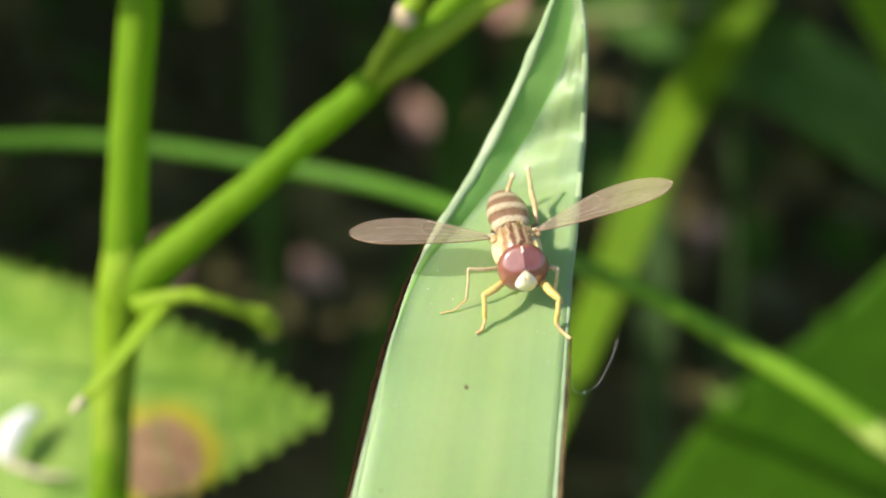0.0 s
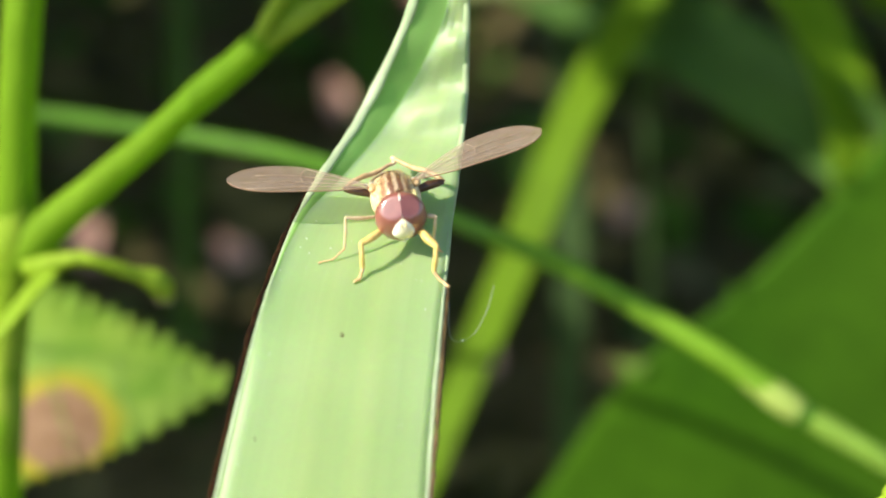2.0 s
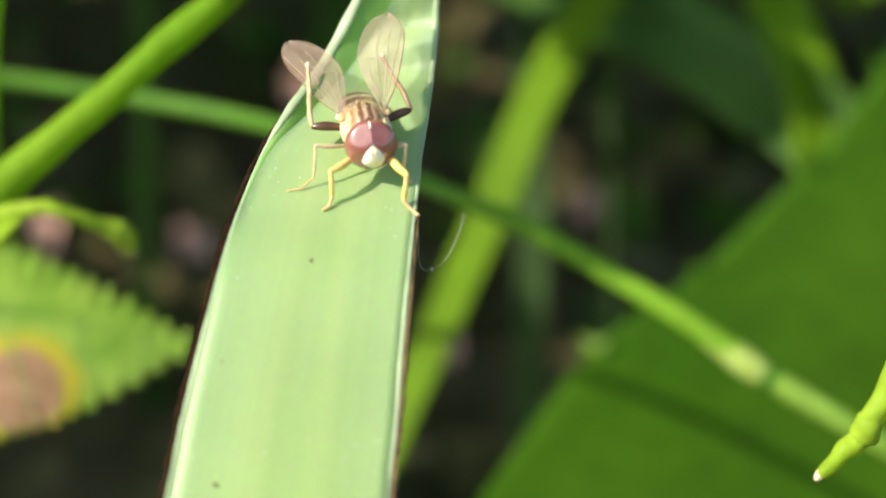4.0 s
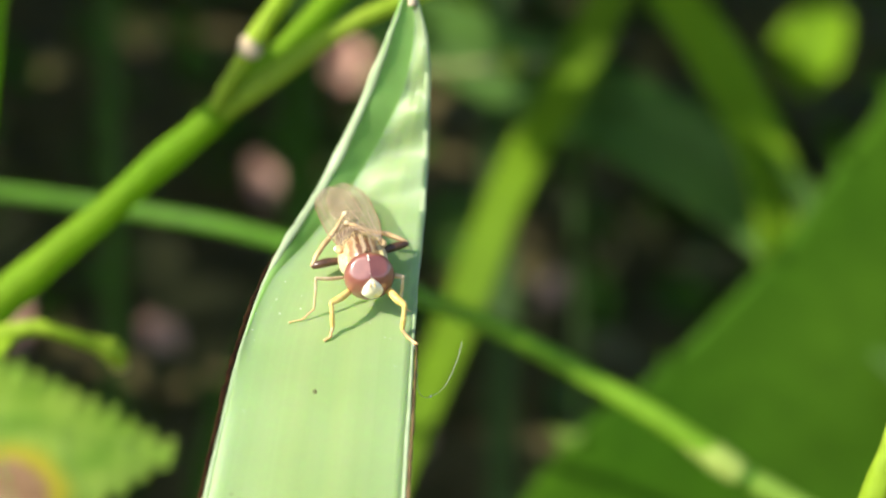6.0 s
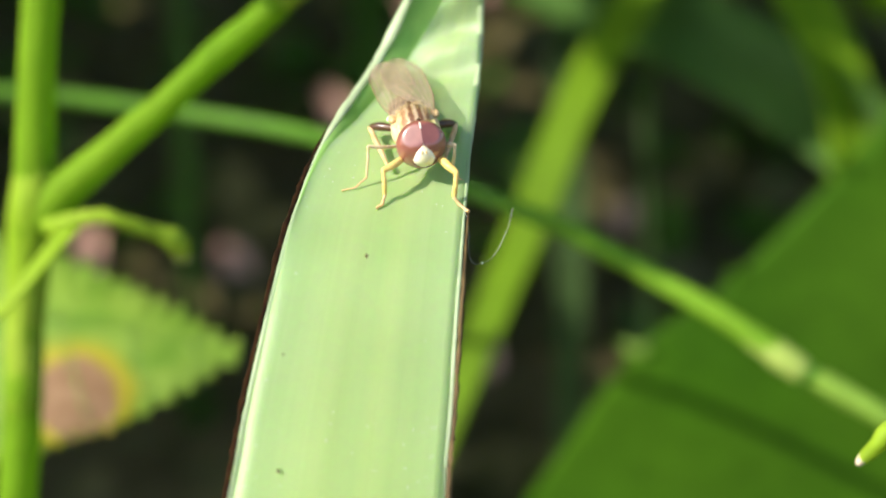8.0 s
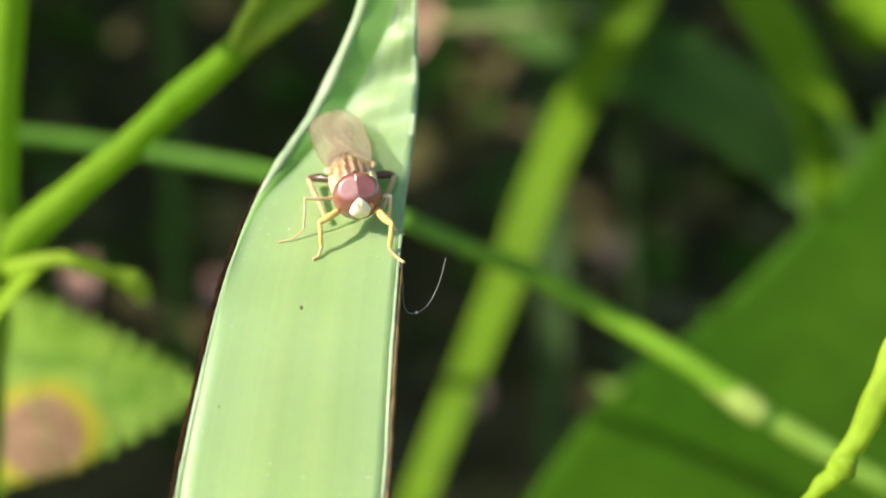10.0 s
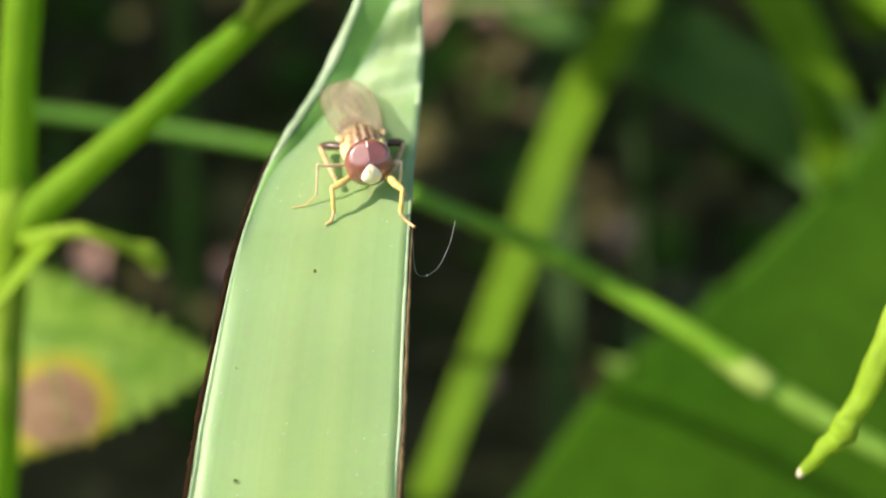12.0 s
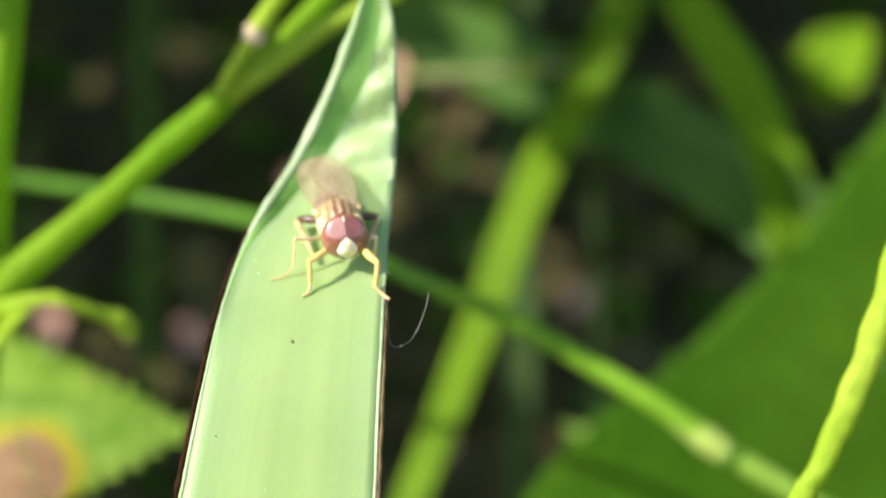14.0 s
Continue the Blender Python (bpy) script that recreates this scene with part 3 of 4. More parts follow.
def eye_material():
    mat, nt, bsdf, out = nodes_of("eye_red_brown")
    obj = coords(nt)
    cells = nt.nodes.new("ShaderNodeTexVoronoi")
    cells.inputs["Scale"].default_value = 26000
    nt.links.new(obj, cells.inputs["Vector"])
    patch = noise_of(nt, obj, 1500, 2)
    nt.links.new(ramp(nt, patch, [(0.3, (0.2, 0.046, 0.028)), (0.7, (0.3, 0.085, 0.055))]), bsdf.inputs["Base Color"])
    bump(nt, bsdf, cells.outputs["Distance"], 0.25, 0.00001)
    bsdf.inputs["Roughness"].default_value = 0.5
    bsdf.inputs["Specular IOR Level"].default_value = 0.9
    bsdf.inputs["Coat IOR"].default_value = 1.7
    bsdf.inputs["Coat Weight"].default_value = 1.0
    bsdf.inputs["Coat Roughness"].default_value = 0.16
    return mat


def striped_material(name, axis, stops, rough=0.4, reach=1.0, mid=0.0):
    """Chitin whose colour changes along one axis of the body (stops in mm from -reach to reach)."""
    mat, nt, bsdf, out = nodes_of(name)
    obj = coords(nt)
    sep = nt.nodes.new("ShaderNodeSeparateXYZ")
    nt.links.new(obj, sep.inputs["Vector"])
    wob = noise_of(nt, obj, 3500, 3)
    add = nt.nodes.new("ShaderNodeMath")
    add.operation = "MULTIPLY_ADD"
    nt.links.new(wob, add.inputs[0])
    add.inputs[1].default_value = 0.00018
    nt.links.new(sep.outputs[axis], add.inputs[2])
    rng = nt.nodes.new("ShaderNodeMapRange")
    rng.inputs["From Min"].default_value, rng.inputs["From Max"].default_value = (mid - reach + 0.09) * MM, (mid + reach + 0.09) * MM
    nt.links.new(add.outputs["Value"], rng.inputs["Value"])
    col = ramp(nt, rng.outputs["Result"], stops)
    grain = noise_of(nt, obj, 12000, 3)
    col = mixed(nt, 1.0, col, ramp(nt, grain, [(0.3, (0.7, 0.7, 0.7)), (0.7, (1.2, 1.2, 1.2))]), "MULTIPLY")
    nt.links.new(col, bsdf.inputs["Base Color"])
    bump(nt, bsdf, grain, 0.4, 0.00001)
    bsdf.inputs["Roughness"].default_value = rough
    return mat


def wing_material():
    mat, nt, bsdf, out = nodes_of("wing_membrane")
    obj = coords(nt)
    fac = noise_of(nt, obj, 1600, 3)
    nt.links.new(ramp(nt, fac, [(0.3, (0.42, 0.3, 0.2)), (0.7, (0.54, 0.41, 0.3))]), bsdf.inputs["Base Color"])
    bsdf.inputs["Roughness"].default_value = 0.25
    bsdf.inputs["Specular IOR Level"].default_value = 0.6
    bump(nt, bsdf, noise_of(nt, obj, 7000, 2), 0.3, 0.00002)
    clear = nt.nodes.new("ShaderNodeBsdfTransparent")
    clear.inputs["Color"].default_value = (0.93, 0.9, 0.82, 1)
    mx = nt.nodes.new("ShaderNodeMixShader")
    mx.inputs["Fac"].default_value = 0.56
    nt.links.new(bsdf.outputs["BSDF"], mx.inputs[1])
    nt.links.new(clear.outputs["BSDF"], mx.inputs[2])
    nt.links.new(mx.outputs["Shader"], out.inputs["Surface"])
    return mat


def silk_material():
    """A strand too fine to hide what is behind it."""
    mat, nt, bsdf, out = nodes_of("silk")
    nt.links.new(ramp(nt, noise_of(nt, coords(nt), 4000, 2), [(0.3, (0.6, 0.6, 0.55)), (0.7, (0.85, 0.85, 0.8))]), bsdf.inputs["Base Color"])
    bsdf.inputs["Alpha"].default_value = 0.4
    return mat


SILK = silk_material()
EYE = eye_material()
WING = wing_material()
YELLOW = plain_material("yellow_chitin", (0.72, 0.46, 0.1), (0.84, 0.62, 0.22), 0.4, 4000)
FACE = plain_material("pale_face", (0.88, 0.78, 0.46), (0.93, 0.9, 0.76), 0.45, 2500, 0.4, 0.05)
ORANGE = plain_material("orange_chitin", (0.62, 0.36, 0.14), (0.78, 0.52, 0.26), 0.4, 4000)
BROWN = plain_material("brown_chitin", (0.05, 0.024, 0.012), (0.14, 0.065, 0.03), 0.28, 3000, 0.6)
STRAW = plain_material("straw_chitin", (0.66, 0.5, 0.24), (0.8, 0.64, 0.4), 0.4, 4000)
TAN = plain_material("tan_chitin", (0.5, 0.32, 0.14), (0.7, 0.5, 0.26), 0.4, 3500)
VEINS = plain_material("wing_vein", (0.4, 0.3, 0.2), (0.52, 0.42, 0.3), 0.4, 3000)
EDGE = plain_material("wing_front_edge", (0.2, 0.11, 0.06), (0.32, 0.2, 0.12), 0.35, 3000)
LEMON = plain_material("lemon_chitin", (0.85, 0.7, 0.25), (0.9, 0.82, 0.5), 0.35, 4000)
HAIR = plain_material("golden_hair", (0.6, 0.42, 0.15), (0.8, 0.62, 0.3), 0.4, 3000)
THORAX = striped_material("striped_thorax", "X", [(0.0, (0.6, 0.46, 0.24)), (0.12, (0.62, 0.48, 0.26)), (0.18, (0.36, 0.2, 0.1)), (0.25, (0.34, 0.19, 0.09)), (0.3, (0.56, 0.42, 0.26)), (0.35, (0.17, 0.075, 0.035)), (0.43, (0.15, 0.065, 0.03)), (0.48, (0.54, 0.4, 0.25)), (0.52, (0.54, 0.4, 0.25)), (0.57, (0.15, 0.065, 0.03)), (0.65, (0.17, 0.075, 0.035)), (0.7, (0.56, 0.42, 0.26)), (0.75, (0.34, 0.19, 0.09)), (0.82, (0.36, 0.2, 0.1)), (0.88, (0.62, 0.48, 0.26)), (1.0, (0.6, 0.46, 0.24))], 0.32, 0.74)
ABDOMEN = striped_material("banded_abdomen", "Y", [(0.0, (0.35, 0.22, 0.12)), (0.14, (0.3, 0.18, 0.09)), (0.18, (0.52, 0.42, 0.27)), (0.25, (0.5, 0.39, 0.24)), (0.29, (0.22, 0.13, 0.075)), (0.4, (0.26, 0.15, 0.085)), (0.44, (0.55, 0.45, 0.3)), (0.51, (0.5, 0.39, 0.24)), (0.56, (0.2, 0.115, 0.065)), (0.67, (0.25, 0.14, 0.08)), (0.71, (0.55, 0.45, 0.3)), (0.78, (0.5, 0.4, 0.25)), (0.83, (0.2, 0.11, 0.06)), (1.0, (0.25, 0.14, 0.08))], 0.35, 1.55, -1.4)


def ball(c, r, seg=28, rings=20, bm=None, turn=None):
    bm = bm or bmesh.new()
    m = Matrix.LocRotScale(Vector(c) * MM, Euler([radians(a) for a in turn]) if turn else None, Vector(r) * MM)
    bmesh.ops.create_uvsphere(bm, u_segments=seg, v_segments=rings, radius=1, matrix=m)
    return bm


def dome(keep, grow=1.0, seg=48, rings=36):
    """The part of the head's rounded front for which keep(place in mm) holds."""
    bm = ball((0, 1.46, 0.1), (0.89 * grow, 0.68 * grow, 0.9 * grow), seg, rings)
    out = [f for f in bm.faces if not keep(f.calc_center_median() / MM)]
    bmesh.ops.delete(bm, geom=out, context="FACES")
    return bm


def flattened(bm, s):
    """An eye with its upper front worn flat, as a wide facet field."""
    n = Vector((s * 0.3, 0.62, 0.72)).normalized()
    c, r = Vector((0, 1.46, 0.1)) * MM, Vector((0.89, 0.68, 0.9)) * MM
    for v in bm.verts:
        q = Vector([(a - b) / k for a, b, k in zip(v.co, c, r)])
        if q.dot(n) > 0.87:
            q -= n * (q.dot(n) - 0.87) * 0.96
            v.co = Vector([b + a * k for a, b, k in zip(q, c, r)])
    return bm


def hairs(bm, count, seed, centre, radii, length, low=-0.2):
    rnd = random.Random(seed)
    for _ in range(count):
        d = Vector((rnd.gauss(0, 1), rnd.gauss(0, 1), rnd.gauss(0, 1))).normalized()
        if d.z < low:
            continue
        p = Vector([c + r * v for c, r, v in zip(centre, radii, d)])
        n = Vector([v / r for v, r in zip(d, radii)]).normalized()
        n = (n + Vector((rnd.uniform(-0.3, 0.3), -0.5, rnd.uniform(-0.2, 0.2)))).normalized()
        ln = length * rnd.uniform(0.6, 1.2)
        tube([p - n * 0.02, p + n * ln * 0.5, p + n * ln + Vector((0, -0.02, -0.01))], [0.011, 0.009, 0.004], 3, 3, bm=bm)
    return bm


def wing_outline(v):
    """Where the leading and the trailing edge lie (mm) at the share v of the wing's length: narrow root, blunt rounded end."""
    half = 0.05 + 0.78 * math.sin(min(v / 0.62, 1.0) * math.pi / 2) ** 0.95
    if v > 0.62:
        half *= max(0.0, 1 - ((v - 0.62) / 0.38) ** 2.2) ** 0.55
    mid = -0.46 * min(1.0, v / 0.5) + 0.1 * max(0.0, v - 0.6)
    return mid + half, mid - half


def wing_mesh(side):
    """A wing along +Y from its hinge; its leading edge lies towards +X on the fly's right."""
    n, m = 40, 12
    bm = bmesh.new()
    grid = []
    for k in range(n + 1):
        row = []
        for j in range(m + 1):
            u = j / m
            y = 5.2 * (1 - (1 - k / n) ** 1.7)
            lead, trail = wing_outline(y / 5.2)
            x = lead * (1 - u) + trail * u
            z = 0.1 * math.sin(math.pi * k / n) * (0.5 - u) + 0.03 * math.sin(u * 9 + k * 0.2)
            row.append(bm.verts.new(Vector((-side * x, y, z)) * MM))
        grid.append(row)
    for k in range(n):
        for j in range(m):
            bm.faces.new((grid[k][j], grid[k + 1][j], grid[k + 1][j + 1], grid[k][j + 1]))
    return bm


def wing_veins(side):
    runs = [[(wing_outline(y / 5.2)[0], y) for y in (0.0, 0.8, 1.6, 2.4, 3.2, 4.0, 4.6, 4.95, 5.15)], [(0.0, 0.1), (0.05, 1.5), (0.12, 3), (0.18, 4.5)], [(-0.03, 0.2), (-0.12, 1.6), (-0.2, 3), (-0.22, 4.6)],
            [(-0.06, 0.3), (-0.35, 1.6), (-0.6, 3.1), (-0.6, 4.2)], [(-0.08, 0.3), (-0.5, 1.3), (-0.95, 2.4)], [(-0.2, 2.5), (-0.55, 2.6), (-0.9, 2.45)]]
    for k, run in enumerate(runs):
        pts = [(-side * x, y, 0.05 * math.sin(math.pi * y / 5) + 0.005) for x, y in run]
        yield tube(pts, [0.022 if k == 0 else 0.004] * len(pts), 16, 5)


HINGE = {1: Vector((0.7, -0.25, 0.42)), -1: Vector((-0.7, -0.25, 0.42))}
HIP = {1: Vector((0.4, -0.55, -0.25)), -1: Vector((-0.4, -0.55, -0.25))}
FEMUR, TIBIA = 1.45, 2.42


def aimed(at, way, flat):
    """A pose (mm) whose Y points along way and whose Z leans towards flat."""
    y = Vector(way).normalized()
    z = Vector(flat)
    z = (z - z.dot(y) * y).normalized()
    x = y.cross(z)
    m = Matrix((x, y, z)).transposed().to_4x4()
    m.translation = Vector(at) * MM
    return m


def leg(fly, joints, skin, toes, fat=1.2):
    """A standing leg: swollen thigh and slightly bowed shin in one piece, the jointed foot as its part."""
    hip, mid, knee, ankle = (np.array(q, float) for q in joints[:4])
    bow = np.array((0.0, 0.07, 0.0))
    run = [hip, mid, mid + 0.75 * (knee - mid), knee, knee + 0.15 * (ankle - knee) + bow * 0.6, knee + 0.5 * (ankle - knee) + bow, knee + 0.8 * (ankle - knee), ankle]
    ob = part("leg", tube(run, [0.06 * fat, 0.1 * fat, 0.085 * fat, 0.066 * fat, 0.06 * fat, 0.062 * fat, 0.064 * fat, 0.05 * fat], 36, 12, 0.1), skin, fly)
    a, b, c = (np.array(q, float) for q in joints[3:])
    part("foot", tube([a, (a + b) / 2, b, (b + c) / 2, c], [0.05 * fat, 0.04 * fat, 0.045 * fat, 0.034 * fat, 0.045 * fat], 24, 8, 0.3), toes, ob)
    return ob


def build_fly():
    fly = thing("hoverfly", "small striped hoverfly resting on the pale grass blade", "hoverfly", FLY_AT)
    head = part("head", ball((0, 1.4, 0.02), (0.82, 0.46, 0.7)), FACE, fly, "pale yellow head")
    for s in (1, -1):
        part("eye", flattened(dome(lambda v: s * v.x > 0.0), s), EYE, head, "large red-brown compound eye").location.x = s * 0.012 * MM
        part("antenna", tube([(s * 0.05, 2.12, 0.22), (s * 0.065, 2.2, 0.19), (s * 0.09, 2.26, 0.1)], [0.015, 0.022, 0.018], 8, 8), YELLOW, head)
    face = tube([(0, 1.99, 0.5), (0, 2.07, 0.3), (0, 2.09, 0.05), (0, 2.04, -0.22), (0, 1.88, -0.5)], [0.02, 0.14, 0.31, 0.38, 0.2], 24, 24, 0.04, 0.5)
    part("face", face, FACE, head, "bright pale face")
    part("mouth_edge", ball((-0.12, 2.16, -0.2), (0.2, 0.08, 0.22), 18, 12), LEMON, head, "yellowish mouth edge")
    part("crown", ball((0, 1.28, 0.95), (0.09, 0.14, 0.07), 14, 10), BROWN, head, "dark brown crown between the eyes")
    part("forehead", ball((0, 1.6, 0.92), (0.05, 0.16, 0.07), 14, 10, turn=(-24, 0, 0)), FACE, head, "shiny white line between the eyes")
    thorax = part("thorax", ball((0, 0.02, 0.08), (0.74, 1.06, 0.78), 40, 28), THORAX, fly, "brown thorax with pale stripes and yellow flanks")
    part("scutellum", ball((0, -1.0, 0.34), (0.4, 0.24, 0.16)), BROWN, thorax)
    for s in (1, -1):
        part("shoulder", ball((s * 0.63, 0.5, 0.26), (0.13, 0.42, 0.2), 20, 14), LEMON, thorax)
        part("side_plate", ball((s * 0.68, -0.05, -0.08), (0.22, 0.66, 0.42), 20, 14), STRAW, thorax)
        part("wing_base", ball((s * 0.78, -0.28, 0.36), (0.17, 0.26, 0.13), 16, 12), TAN, thorax)
        part("wing_scale", ball((s * 0.82, -0.55, 0.28), (0.17, 0.24, 0.08), 16, 10, turn=(10, s * 20, 0)), WHITE, thorax, "small whitish scale behind the wing")
    part("fuzz", hairs(bmesh.new(), 320, 3, (0, 0.02, 0.08), (0.74, 1.06, 0.78), 0.13), HAIR, thorax, "short golden hairs")
    abd = part("abdomen", ball((0, -1.4, 0), (0.76, 1.55, 0.4), 40, 28), ABDOMEN, fly, "flat abdomen banded in brown and yellow")
    MOVING["abdomen"] = abd
    for s in (1, -1):
        wing = part("wing", wing_mesh(s), WING, fly, "clear brownish wing")
        for k, bm in enumerate(wing_veins(s)):
            part("vein", bm, VEINS if k else EDGE, wing)
        MOVING["wing", s] = wing
        thigh = part("hind_thigh", tube([(0, 0, 0), (0, 0.35, 0.02), (0, 0.85, 0.06), (0, 1.2, 0.04), (0, FEMUR, 0)], [0.09, 0.12, 0.165, 0.15, 0.08], 20, 12), BROWN, fly, "thick dark brown thigh")
        shin = part("hind_shin", tube([(0, 0, 0), (0, 0.4, 0.09), (0, 0.9, 0.1), (0, 1.3, 0.02), (0, 1.75, 0.0), (0, 2.2, 0.02), (0, TIBIA, 0)], [0.075, 0.095, 0.1, 0.1, 0.08, 0.07, 0.075], 34, 10, 0.2), TAN, thigh, "slender tan shin")
        part("hind_foot", ball((0, TIBIA, 0.02), (0.1, 0.13, 0.09), 14, 10), STRAW, shin, "pale padded foot")
        MOVING["thigh", s], MOVING["shin", s] = thigh, shin
    LEANING.append(fly)
    leg(fly, [(0.45, 1.1, -0.4), (1.0, 1.85, -0.32), (1.5, 2.16, -0.36), (1.56, 2.42, -1.2), (1.71, 2.66, -1.43), (1.93, 2.75, -1.49)], YELLOW, ORANGE, 1.35)
    leg(fly, [(-0.4, 1.1, -0.4), (-0.72, 2.2, -0.4), (-1.01, 2.7, -0.56), (-0.83, 2.96, -1.4), (-0.99, 3.12, -1.62), (-1.24, 3.48, -1.75)], YELLOW, ORANGE, 1.5)
    leg(fly, [(0.5, 0.6, -0.3), (1.3, 1.1, 0.0), (1.88, 1.25, 0.2), (2.06, 1.4, -0.94), (2.53, 1.58, -1.19), (3.03, 1.6, -1.23)], STRAW, ORANGE, 0.75)
    leg(fly, [(-0.5, 0.6, -0.3), (-0.88, 1.3, -0.1), (-1.17, 1.64, -0.02), (-1.06, 1.5, -0.97), (-1.22, 1.75, -1.34), (-1.5, 2.0, -1.47)], STRAW, ORANGE, 1.0)
    return fly


build_fly()

# wing tips (mm, in the fly's space) of the right and the left wing, and where the wings' upper faces look
SPREAD_R, SPREAD_L = (6.0, -0.6, 0.95), (-5.6, -0.2, 1.35)
REST_R, REST_L = (0.88, -5.3, 0.2), (-0.4, -5.3, 0.25)
WINGS = [
    (0.0, SPREAD_R, SPREAD_L, 1, 1), (0.5, SPREAD_R, SPREAD_L, 1, 1), (1.0, (5.9, -0.8, 0.8), (-5.3, -0.6, 1.1), 1, 1), (1.5, (5.75, -0.8, 0.9), (-5.74, -1.45, 0.77), 1, 1),
    (1.65, (5.75, -0.8, 0.9), (-5.74, -1.45, 0.77), 1, 1), (1.8, (5.8, -0.7, 1.1), (-5.65, -1.4, 1.27), 1, 1), (2.0, (5.75, -0.8, 0.9), (-5.74, -1.45, 0.8), 1, 1),
    (2.2, (5.8, -0.7, 1.1), (-5.65, -1.3, 1.3), 1, 1), (3.0, (4.6, -3.2, 1.6), (-4.2, -3.4, 1.8), 1, 1), (3.7, (3.0, -4.6, 1.3), (-2.4, -4.6, 1.9), 1, 1), (4.3, (1.7, -4.9, 1.0), (-1.5, -4.9, 1.4), 1, 1),
    (4.5, (1.15, -5.0, 0.9), (-1.1, -5.0, 1.3), 1, 1), (5.0, (0.6, -5.15, 0.3), (-0.3, -5.2, 0.4), 1, 1), (6.0, REST_R, REST_L, 1, 1), (14.0, REST_R, REST_L, 1, 1)]
# knee and foot targets of the right and the left hind leg
KNEES = [
    (0.0, (0.6, -1.9, -0.35), (-0.9, -4.5, 1.2), (-1.0, -1.9, -0.3), (-1.1, -4.5, 1.2)),
    (0.5, (1.65, -0.9, -0.1), (1.5, -2.3, 0.7), (-1.6, -0.8, 0.0), (-1.5, -2.4, 0.2)),
    (1.0, (1.75, -0.9, 0.05), (1.3, -2.7, 1.1), (-1.65, -0.8, 0.05), (-0.9, -2.9, 1.2)),
    (1.5, (1.6, -0.8, 0.0), (-0.25, -2.4, 0.15), (-1.6, -0.6, -0.1), (-0.4, -2.4, 0.2)),
    (1.65, (1.5, -0.9, 0.0), (-0.25, -2.4, 0.05), (-1.5, -0.7, -0.1), (-0.4, -2.4, 0.1)),
    (1.8, (1.69, -0.9, -0.28), (0.8, -3.0, 0.83), (-1.67, -0.9, -0.28), (-1.28, -3.0, 1.15)),
    (2.0, (1.5, -0.9, 0.0), (-0.25, -2.4, 0.05), (-1.5, -0.7, -0.1), (-0.4, -2.4, 0.1)),
    (2.2, (1.6, -0.7, -0.35), (1.8, -2.3, 0.69), (-1.73, -0.8, -0.12), (-2.03, -2.4, 0.81)),
    (3.2, (1.75, -0.6, -0.2), (1.2, -2.6, 0.9), (-1.7, -0.7, -0.1), (-1.2, -2.4, 0.8)),
    (4.3, (1.93, -0.8, -0.07), (1.7, -2.5, 1.4), (-1.46, -1.0, -0.12), (-1.3, -2.4, 0.8)),
    (4.5, (1.7, -0.8, -0.21), (1.0, -2.6, 1.34), (-1.35, 0.0, -0.48), (-1.33, -1.8, 0.88)),
    (4.6, (1.84, 0.0, -0.54), (1.75, -1.6, 1.9), (-1.4, -1.2, -0.12), (-1.14, -2.6, 0.46)),
    (4.8, (1.7, -0.9, -0.1), (1.2, -2.9, 0.5), (-1.3, -1.3, 0.0), (-1.2, -2.7, 1.3)),
    (5.0, (1.9, -0.7, 0.05), (1.4, -2.7, 1.4), (-1.2, -1.4, 0.0), (-0.5, -3.2, 0.2)),
    (5.5, (1.6, 0.0, -0.6), (0.75, -1.2, 1.1), (-1.45, -1.2, 0.2), (0.3, -2.6, 1.0)),
    (6.0, (1.4, -0.6, -0.35), (0.41, -1.9, 0.74), (-1.55, -0.8, -0.15), (0.24, -1.8, 0.53)),
    (6.5, (1.85, -0.7, -0.15), (0.1, -1.4, 0.6), (-1.4, -0.8, -0.2), (0.2, -1.4, 0.65)),
    (6.8, (1.4, -1.1, -0.35), (1.1, 1.0, -0.95), (-1.3, -1.0, -0.5), (-0.8, 1.0, -1.0)),
    (7.5, (1.42, -1.3, -0.38), (1.15, 1.2, -1.02), (-1.42, -1.05, -0.58), (-0.72, 1.2, -1.05)),
    (14.0, (1.42, -1.3, -0.38), (1.15, 1.2, -1.02), (-1.42, -1.05, -0.58), (-0.72, 1.2, -1.05))]


def fly_motions():
    for s, col in ((1, 1), (-1, 2)):
        rows = []
        for row in WINGS:
            way = Vector(row[col]) - HINGE[s]
            at = HINGE[s] + Vector((0, 0, 0.06 if s < 0 else 0.0))
            rows.append((row[0], aimed(at, way, (0.12 * s, 0.1, 1))))
        walk(MOVING["wing", s], rows)
        thigh, shin = [], []
        for row in KNEES:
            knee, foot = (Vector(v) for v in (row[1:3] if s > 0 else row[3:5]))
            way = (knee - HIP[s]).normalized()
            a = aimed(HIP[s], way, (0, 0.2, 1))
            b = aimed(HIP[s] + way * FEMUR, foot - (HIP[s] + way * FEMUR), (s * 0.4, 0.3, 1))
            thigh.append((row[0], a))
            shin.append((row[0], a.inverted() @ b))
        walk(MOVING["thigh", s], thigh)
        walk(MOVING["shin", s], shin)
    tilt = [(0.0, 4), (0.5, -8), (1.0, -18), (1.5, -24), (2.0, -24), (2.2, -6), (4.3, -12), (5.0, -12), (7.0, -12), (14.0, -12)]
    walk(MOVING["abdomen"], [(t, pose(0, -0.75 * MM, 0.05 * MM, -a, 0, 0)) for t, a in tilt])



